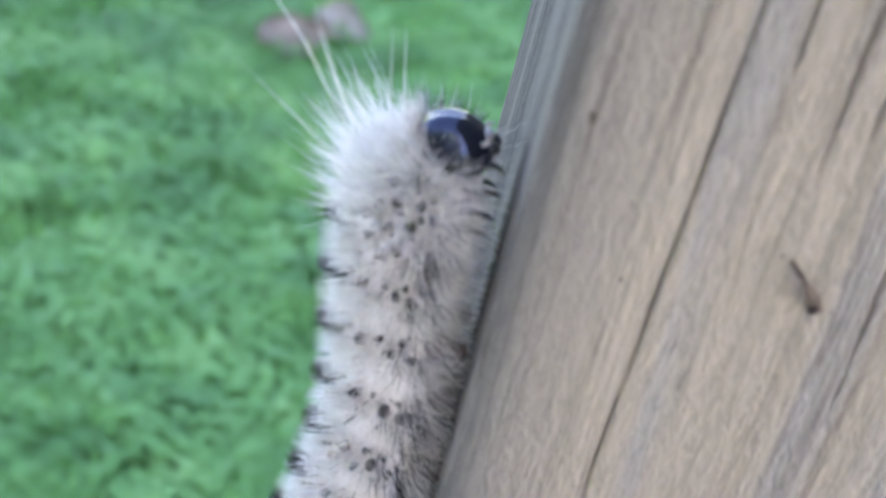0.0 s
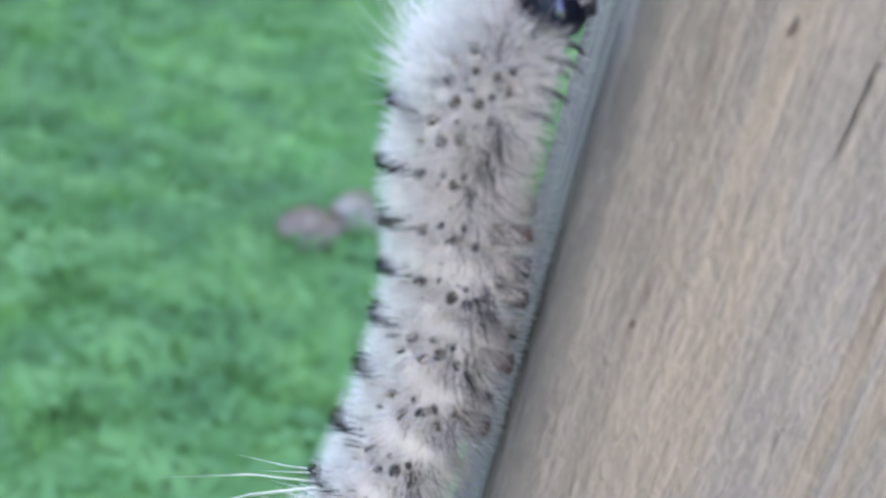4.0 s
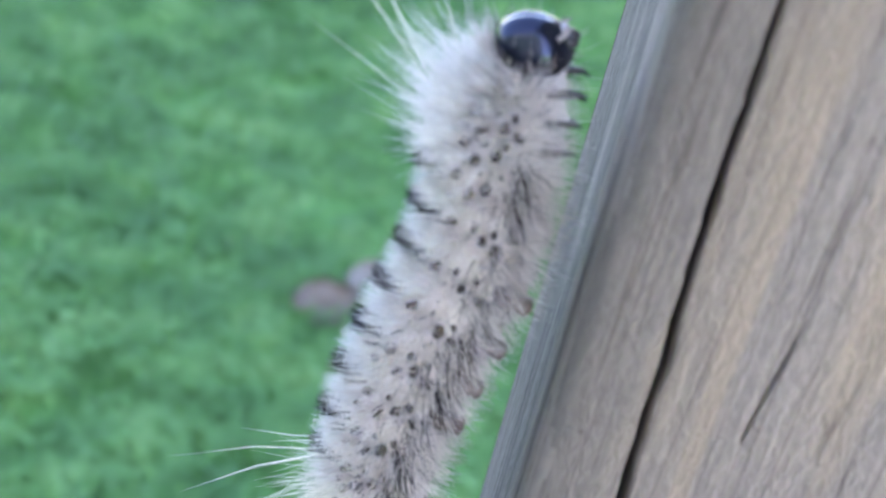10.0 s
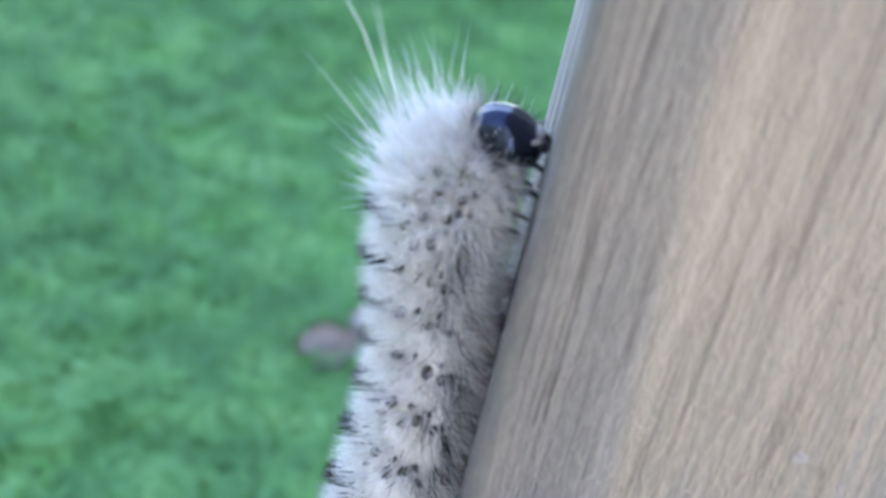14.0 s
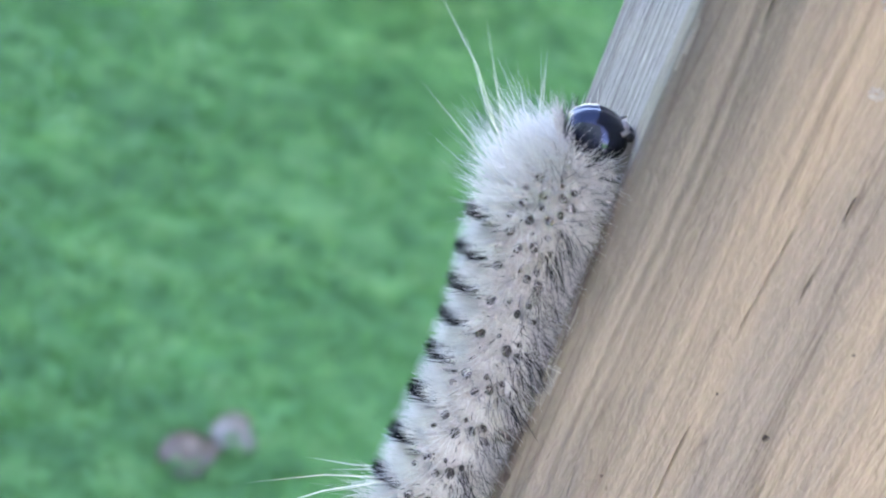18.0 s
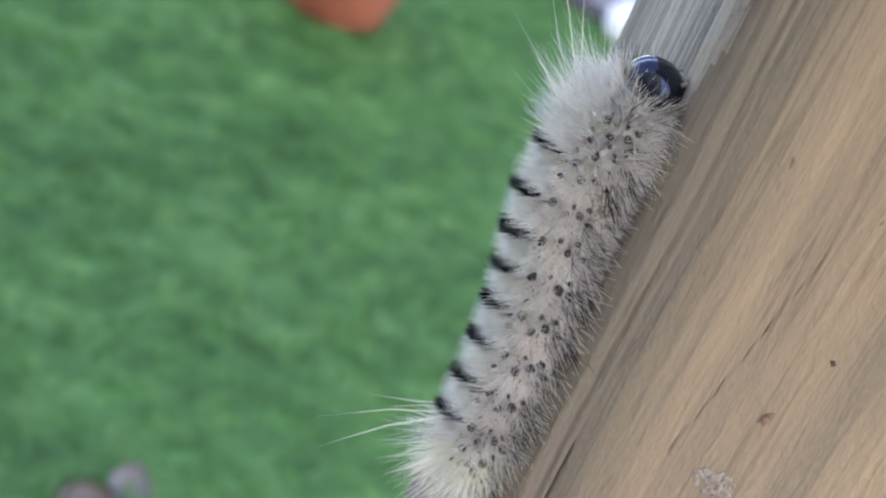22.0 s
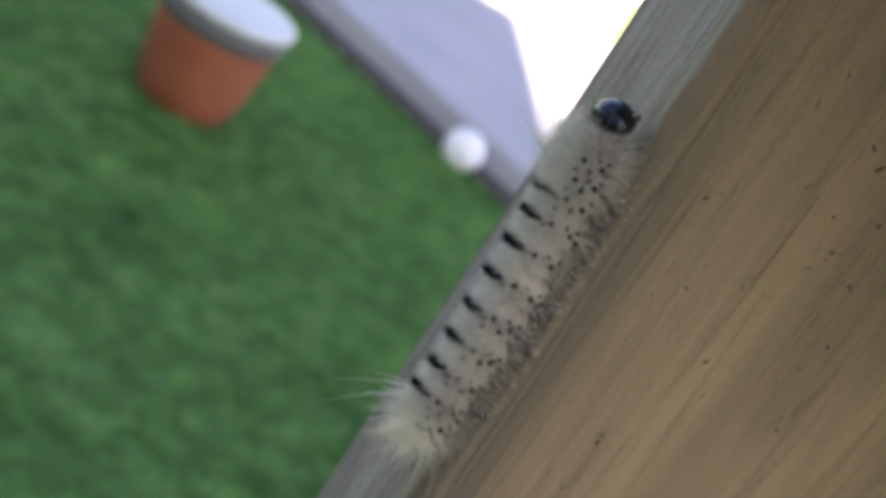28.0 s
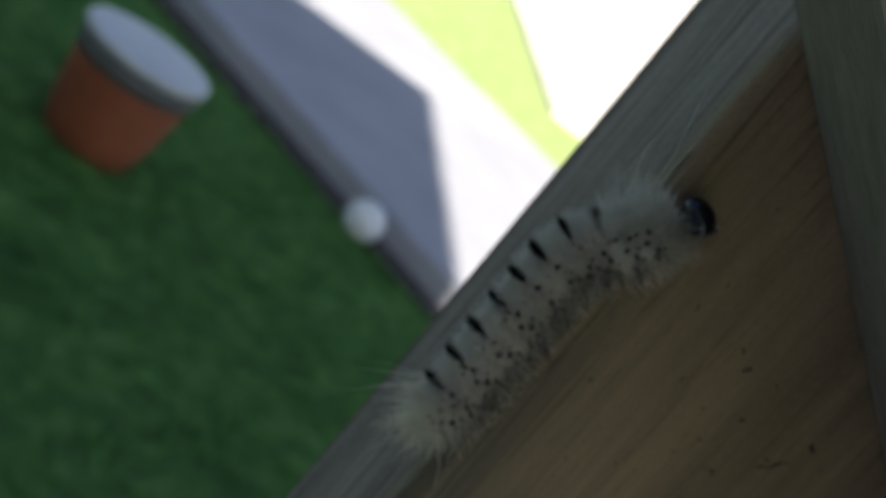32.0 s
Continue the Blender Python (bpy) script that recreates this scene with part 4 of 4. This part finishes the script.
        a[:26] = np.radians(np.where(np.arange(26) % 2, 1, -1) * (10 + 30 * hair_rng.random(26)))
        root = round_body(a) * (r0 - 0.4) * MM
        root[:, 2] = hair_rng.uniform(-0.2, 0.2, n) * MM
        way = round_body(a * 0.6) + 0.085 * hair_rng.normal(size=(n, 3))
        way[:, 2] += 0.03
        part("black_tuft", fibres("black_tuft", root, way, hair_rng.uniform(2.8, 3.5, n) * np.where(np.arange(n) < 26, 0.72, 1.0) * MM, np.full(n, 0.058 * MM), BLACK_HAIR, 0.05), seg, "black brush-like tuft")
        if k in (5, 6, 7, 8):
            add_leg(seg, "proleg", r0, 0.0)
        if k == 10:
            pens = []
            for s in both:
                for dx, dz, reach in ((0.97, -0.22, 15), (0.9, -0.43, 8), (0.84, -0.52, 16)) if s > 0 else ((0.95, -0.3, 10), (0.88, -0.45, 7)):
                    n = 1
                    root = np.tile([-r0 * 0.9, -s * 0.8, 0.6], (n, 1)) * MM + 0.25 * MM * hair_rng.normal(size=(n, 3))
                    way = np.tile([-dx, -s * 0.12, dz], (n, 1)) + 0.035 * hair_rng.normal(size=(n, 3))
                    pens.append((root, way, hair_rng.uniform(0.85, 1.1, n) * reach * MM, np.full(n, 0.066 * MM)))
            part("hair_pencil", fibres("hair_pencil", *joined(pens), CREAM_HAIR, 0.05), seg, "long cream-white hair pencil")
    else:
        lean = -0.5 if k == 11 else -1.3
        sets = [hair_set(380, 0, 60, (-1.8, 1.5), (2.6, 5.6), lean, 0.3, r0 - 0.1, 0.036), hair_set(60, 0, 45, (-1.5, 1), (6, 8.5), lean, 0.2, r0 - 0.1, 0.045)]
        for s in both:
            sets += [wart_hairs(50, s * a, z, (2.0, 4.0), 0.6, lean * 0.6, r0) for a, z in ((60, 0.4), (90, -0.4), (115, 0.2))]
        part("white_hair", fibres("white_hair", *joined(sets), CREAM_HAIR), seg, "fan of cream-white tail hair")
        dark = [hair_set(14, s * 105, 16, (-1.4, 1.4), (2.4, 4.4), lean, 0.3, r0, 0.034) for s in both]
        part("dark_hair", fibres("dark_hair", *joined(dark), BLACK_HAIR), seg, "sparse dark bristles")
        if k == 12:
            add_leg(seg, "proleg", r0, -0.4)
    if k > 0:
        add_warts(seg, k, r0)
    return seg


def build_head(body):
    bm = bmesh.new()
    bmesh.ops.create_uvsphere(bm, u_segments=48, v_segments=32, radius=1.0)
    for v in bm.verts:
        groove = math.exp(-(v.co.y / 0.10) ** 2) * max(0.0, v.co.z * 0.6 - v.co.x * 0.5)
        v.co = Vector((v.co.x * 2.8, v.co.y * 2.6, v.co.z * 2.25)) * MM * (1 - 0.07 * groove)
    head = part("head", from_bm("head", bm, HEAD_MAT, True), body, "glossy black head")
    for s in (1, -1):
        v, f = tube([(0, 0, 0), (0.25e-3, 0, 0.35e-3), (0.55e-3, 0, 0.6e-3)], [0.2e-3, 0.17e-3, 0.05e-3], 8)
        part("antenna", mesh_of("antenna", v, f, MOUTH, True), head, "short pale antenna", Matrix.Translation((1.5e-3, -1.5e-3 * s, 1.4e-3)))
        bm = bmesh.new()
        bmesh.ops.create_uvsphere(bm, u_segments=14, v_segments=10, radius=1.0, matrix=Matrix.Diagonal((0.8e-3, 0.55e-3, 0.5e-3, 1)))
        part("mandible", from_bm("mandible", bm, LEG, True), head, "dark jaw", Matrix.Translation((2.15e-3, -0.6e-3 * s, 1.15e-3)))
    bm = bmesh.new()
    bmesh.ops.create_uvsphere(bm, u_segments=16, v_segments=10, radius=1.0, matrix=Matrix.Diagonal((0.45e-3, 0.85e-3, 0.3e-3, 1)))
    part("lip", from_bm("lip", bm, MOUTH, True), head, "pale upper lip", Matrix.Translation((1.75e-3, 0, 1.7e-3)))
    n = 60
    a = hair_rng.uniform(-1.9, 1.9, n)
    out = round_body(a)
    root = out * 2.4 * MM
    root[:, 2] = hair_rng.uniform(-0.9, 0.9, n) * MM
    way = out + 0.4 * hair_rng.normal(size=(n, 3)) + [0, 0, 0.5]
    part("head_hair", fibres("head_hair", root, way, hair_rng.uniform(0.5, 1.6, n) * MM, np.full(n, 0.018 * MM), GREY_HAIR), head, "sparse short bristles")
    return head


def build_caterpillar():
    body = empty("caterpillar", pose(0, 0, 0))
    tagged(body, "white hairy caterpillar with black tufts climbing the post", "caterpillar")
    return body, [build_segment(body, k) for k in range(13)] + [build_head(body)]


caterpillar, pieces = build_caterpillar()


# ---------------------------------------------------------------- what moves
def motions():
    # seconds; then height and place out from the post (mm) of the head and of the back line at stations 1, 2.75, 4.5, 6.25 and 8
    # (1 to 8 are the black tufts); depth on the post (mm); lean round its corner (degrees)
    crawl = [
        (0, 424, -4.9, 417, -6.4, 409.9, -5.5, 401, -4.7, 392.1, -5.4, 384.1, -6.9, 8, 0),
        (0.5, 432.1, -5, 424.9, -8, 419.3, -7.4, 412.6, -6, 404.6, -5.3, 396.3, -5.3, 8, 0),
        (1, 441.7, -5.5, 430.6, -5.6, 425.5, -7.2, 420.1, -7.1, 413.8, -6.2, 407.3, -5.5, 8, 0),
        (1.5, 451.8, -5.7, 442.1, -5.2, 437.7, -5.5, 432.9, -6.1, 426.6, -6.8, 419.4, -7.1, 8, 0),
        (2, 461, -4.9, 451.2, -5.4, 445.5, -5, 437.6, -4.6, 430, -5.3, 423.2, -6.3, 8, 0),
        (2.5, 469.3, -6, 460.1, -8.1, 454.9, -7.9, 449.2, -6.1, 441.5, -5.5, 433, -5.9, 8, 0),
        (4.5, 544.3, -4.7, 534.7, -7.9, 528.2, -6.9, 520, -5.8, 510.6, -6.5, 501.3, -8.2, 8, 0),
        (5, 553.1, -5.3, 542.7, -6.7, 536.3, -8, 529.9, -7.1, 523, -5.8, 515.4, -4.8, 8, 0),
        (5.5, 562.6, -4.9, 552.7, -5.9, 546.2, -6.8, 540.4, -7.9, 534, -7.7, 527.1, -6.7, 8, 0),
        (6, 574.7, -6.2, 563.2, -5.3, 556.1, -5.5, 548.8, -6.1, 542.1, -7.8, 536, -9.4, 8, 0),
        (6.5, 587.3, -4.4, 578, -7.1, 571.5, -6.2, 562.8, -5.1, 554, -6.2, 545.8, -8.2, 8, 0),
        (7, 596.5, -4.5, 587.7, -6.8, 580.9, -7, 574.3, -5.5, 566.3, -4.8, 557.5, -4.8, 8, 0),
        (7.5, 606, -5, 596, -6.7, 590, -7.1, 583.2, -7.5, 574.5, -6.5, 565.1, -5.3, 8, 0),
        (8, 618.3, -6.7, 606.4, -5.1, 599.9, -5.5, 592.7, -6, 585.9, -7.2, 579.8, -8.2, 8, 0),
        (8.5, 627.7, -4, 618.5, -6.7, 611.6, -6.1, 603.5, -5.1, 594.9, -5.9, 586.9, -7.6, 8, 0),
        (9, 635, -3.9, 627.2, -6.9, 620.7, -7.4, 615, -5.8, 607.3, -4.6, 598.2, -4.2, 8, 0),
        (9.5, 645.6, -4.3, 637, -5.7, 631.3, -6.9, 624.5, -7.3, 616.6, -6.5, 608.5, -5.3, 8, 0),
        (10, 665, -7.6, 655.6, -7.6, 648.4, -7.6, 641.4, -9.1, 634.5, -10.3, 628, -10.6, 8, 0),
        (10.5, 676, -6.8, 666.2, -6.9, 659.4, -6.5, 651.2, -6.3, 643.4, -7.6, 636.6, -9.3, 8, 0),
        (11, 682.8, -3.4, 674.6, -7.3, 668.9, -7.1, 662, -6.4, 654, -6.8, 646.1, -7.7, 8, 0),
        (11.5, 693.9, -5.1, 682.6, -6.1, 676.7, -7.5, 670.8, -7.4, 664, -6.1, 656.6, -5, 8, 0),
        (12, 704.5, -5.7, 691.9, -4.6, 685.5, -5, 678.5, -5.7, 671.7, -7, 665.5, -7.8, 8, 0),
        (12.5, 712.7, -4.3, 704.4, -5.5, 697.8, -4.8, 689.8, -4.5, 681.5, -5.4, 674.1, -6.7, 8, 0),
        (13, 722.5, -4.4, 711.9, -6.1, 705.6, -6.8, 699.8, -5.4, 691.8, -4.9, 682.6, -5.2, 8, 0),
        (13.5, 730.7, -4.8, 719.6, -4.9, 712.1, -5.2, 704.5, -5.9, 697, -7.1, 689.8, -8.1, 8, 0),
        (14, 734.4, -3.2, 726.9, -5.8, 721.1, -5, 713.8, -4.1, 704.8, -4.4, 695.5, -5.2, 8, 0),
        (14.5, 742.9, -3.8, 733.3, -4.6, 727.1, -4.9, 720, -4.5, 711.9, -4, 703.4, -3.5, 7.6, 1),
        (16.5, 800.6, -5.6, 789.9, -5.3, 781.4, -5, 774.2, -5.9, 767.5, -6.6, 761.1, -6.3, 5.9, 5),
        (17, 800.8, -2.7, 793.5, -4.6, 788.6, -5.1, 781.7, -4.7, 773, -4.2, 764.2, -4.3, 5.5, 6),
        (17.5, 808.3, -2.1, 796.4, -3.1, 789.9, -3.5, 784.7, -5.7, 779.2, -6.6, 773.3, -5.7, 5.4, 6),
        (18, 812.1, -3, 802.5, -4.6, 797, -4.1, 790.3, -3.7, 782.1, -4.1, 773.8, -4.7, 5.2, 6),
        (18.5, 820.5, -3.4, 808.4, -2.7, 801.9, -3.9, 796, -4.9, 789, -4.5, 781.3, -3.6, 5.1, 6.5),
        (19, 829, -3.6, 818.6, -3.6, 811.8, -3.4, 802.8, -3.5, 794.9, -4.4, 788.7, -5.5, 5, 7),
        (19.5, 835, -3.1, 826, -4.3, 819.2, -5, 813, -3.7, 805.2, -2.7, 796.6, -2.7, 4.9, 7),
        (20, 845.6, -3.2, 834.7, -3.2, 826.9, -3.3, 819.9, -4.6, 813.2, -4.8, 806.8, -3.8, 4.8, 7),
        (20.5, 852.3, -2.1, 844.3, -3.8, 838.2, -3.5, 829.8, -3, 821.1, -3.4, 813.5, -4.3, 4.6, 7),
        (21, 857.5, -2.2, 847.8, -3.4, 841.8, -4.1, 836.1, -4.1, 829.6, -3.3, 822.5, -2.5, 4.5, 7),
        (21.5, 866.5, -4.8, 856.2, -2.9, 849, -2.7, 840.9, -2.9, 834.1, -3.9, 828.4, -4.6, 4.4, 7.5),
        (22, 870.1, -2.5, 861.2, -4.2, 854.8, -4, 848.1, -2.8, 840.3, -2.2, 832.5, -2.3, 4.3, 8),
        (22.5, 877.6, -4.4, 867.3, -2.8, 859.2, -2.5, 851.9, -3.3, 845.6, -4, 839.8, -3.7, 4.2, 8),
        (23, 880.9, -2.9, 871.7, -3.8, 866, -4, 858.4, -3.3, 849.8, -2.6, 841.5, -2.5, 4.2, 8),
        (23.5, 882.4, -2.1, 872.5, -2.7, 867.1, -3.3, 859.2, -3.1, 850.2, -2.7, 841.8, -2.5, 4.1, 8.5),
        (24, 885.7, -2, 874, -2.7, 867.7, -3.3, 861.8, -4.5, 855.3, -4.6, 848.4, -3.6, 4, 9),
        (24.5, 887.2, -1.1, 879.1, -2.9, 872.8, -2.5, 865.9, -2.3, 857.6, -2.5, 849.3, -2.6, 3.9, 9.2),
        (26.5, 912.5, -1.5, 901.9, -2, 895.7, -2.1, 889, -1.2, 881.5, -0.8, 873.6, -1.5, 3.4, 10),
        (27, 920.1, -4.6, 908.9, -2.7, 900.5, -1.3, 892, -1.1, 884.7, -2.1, 878.5, -2.9, 3.3, 10),
        (27.5, 921.8, -3.4, 913, -4.2, 906.5, -3.4, 899.3, -1.8, 891.1, -0.9, 882.7, -1.1, 3.3, 10.5),
        (28, 927.9, -4.5, 917, -2.7, 909.8, -2.2, 901.2, -1.9, 892.5, -1.6, 884.7, -1.9, 3.2, 11),
        (28.5, 932.4, -3.3, 922.7, -3.9, 916.2, -3.7, 909.5, -2.4, 901.7, -1.6, 893.2, -1.6, 3.2, 11),
        (29, 941, -5.2, 930.1, -3.9, 922, -3.1, 914.8, -3.5, 908.1, -3.9, 901.6, -3.5, 3.1, 11),
        (29.5, 944.2, -3.5, 936.7, -4.8, 929.8, -3, 922, -2.1, 913.3, -1.6, 905.3, -1.2, 3.1, 11),
        (30, 949.1, -2.2, 938.7, -2.8, 931.7, -2.8, 924.7, -3.4, 918, -3.6, 911.6, -3.1, 3.1, 11),
        (30.5, 952.1, -3.2, 943.3, -4.3, 936.4, -3, 928.6, -2.2, 920.3, -1.8, 912.6, -1.7, 3, 11.5),
        (31, 955.3, -7, 944.2, -4.7, 937.7, -3.2, 929.4, -2.3, 920.5, -1.9, 912.6, -2, 3, 12),
        (31.5, 953.8, 0.7, 942.3, -1.7, 936.9, -2.6, 929.7, -2.3, 921.1, -1.8, 912.6, -1.8, 2.8, 12),
        (32, 951.8, 5.2, 940.1, -0, 935.8, -2.2, 929.3, -2.2, 921.1, -1.9, 912.8, -1.8, 2.6, 12),
    ]
    knots = (1.0, 2.75, 4.5, 6.25, 8.0)

    def along(values, u):
        """The curve through the five knots."""
        total = 0.0
        for i, a in enumerate(knots):
            w = values[i]
            for j, b in enumerate(knots):
                if j != i:
                    w *= (u - b) / (a - b)
            total += w
        return total

    def place(row, s):
        """The pose of the body at station s: 1 to 8 the tufts, -3 the head, 9 and more the tail."""
        t, zh, xh, y, roll = row[0], row[1], row[2], row[13], row[14]
        zs, xs = row[3:13:2], row[4:13:2]
        turned = min(1.0, max(0.0, 1.6 * (t - 31.0)))

        def at(u):
            if u >= 1:
                v = min(u, 8.0)
                x, z = along(xs, v), along(zs, v)
                return x + 0.5 * (x - along(xs, v - 1)) * (u - v), z + 0.9 * (z - along(zs, v - 1)) * (u - v)
            w = (1 - u) / 4                           # from the first tuft to the head, leaving along the body's line
            dz, dx = zh - zs[0], xh - xs[0]
            reach = math.hypot(dz, dx)
            gz, gx = zs[0] - along(zs, 1.6), xs[0] - along(xs, 1.6)
            g = reach / max(0.1, math.hypot(gz, gx))
            h00, h10, h01, h11 = 2 * w ** 3 - 3 * w ** 2 + 1, w ** 3 - 2 * w ** 2 + w, 3 * w ** 2 - 2 * w ** 3, w ** 3 - w ** 2
            return h00 * xs[0] + h10 * gx * g + h01 * xh + h11 * dx, h00 * zs[0] + h10 * gz * g + h01 * zh + h11 * dz

        (xa, za), (xb, zb), (xc, zc) = at(s - 0.5), at(s), at(s + 0.5)
        front = max(0.0, (1 - s) / 4) * turned
        tilt = math.degrees(math.atan2(xa - xc, za - zc))
        return pose(xb / 1000, (y - 5.0 * front) / 1000, zb / 1000, 0, tilt, roll)

    stations = [-1.85, -0.95, 0.0, 1, 2, 3, 4, 5, 6, 7, 8, 8.7, 9.2, -3.0]
    base = {row[0]: pose(row[8] / 1000, row[13] / 1000, row[7] / 1000, 0, 0, row[14]) for row in crawl}
    walk(caterpillar, [(row[0], base[row[0]]) for row in crawl])
    for ob, s in zip(pieces, stations):
        walk(ob, [(row[0], base[row[0]].inverted() @ place(row, s)) for row in crawl])


motions()
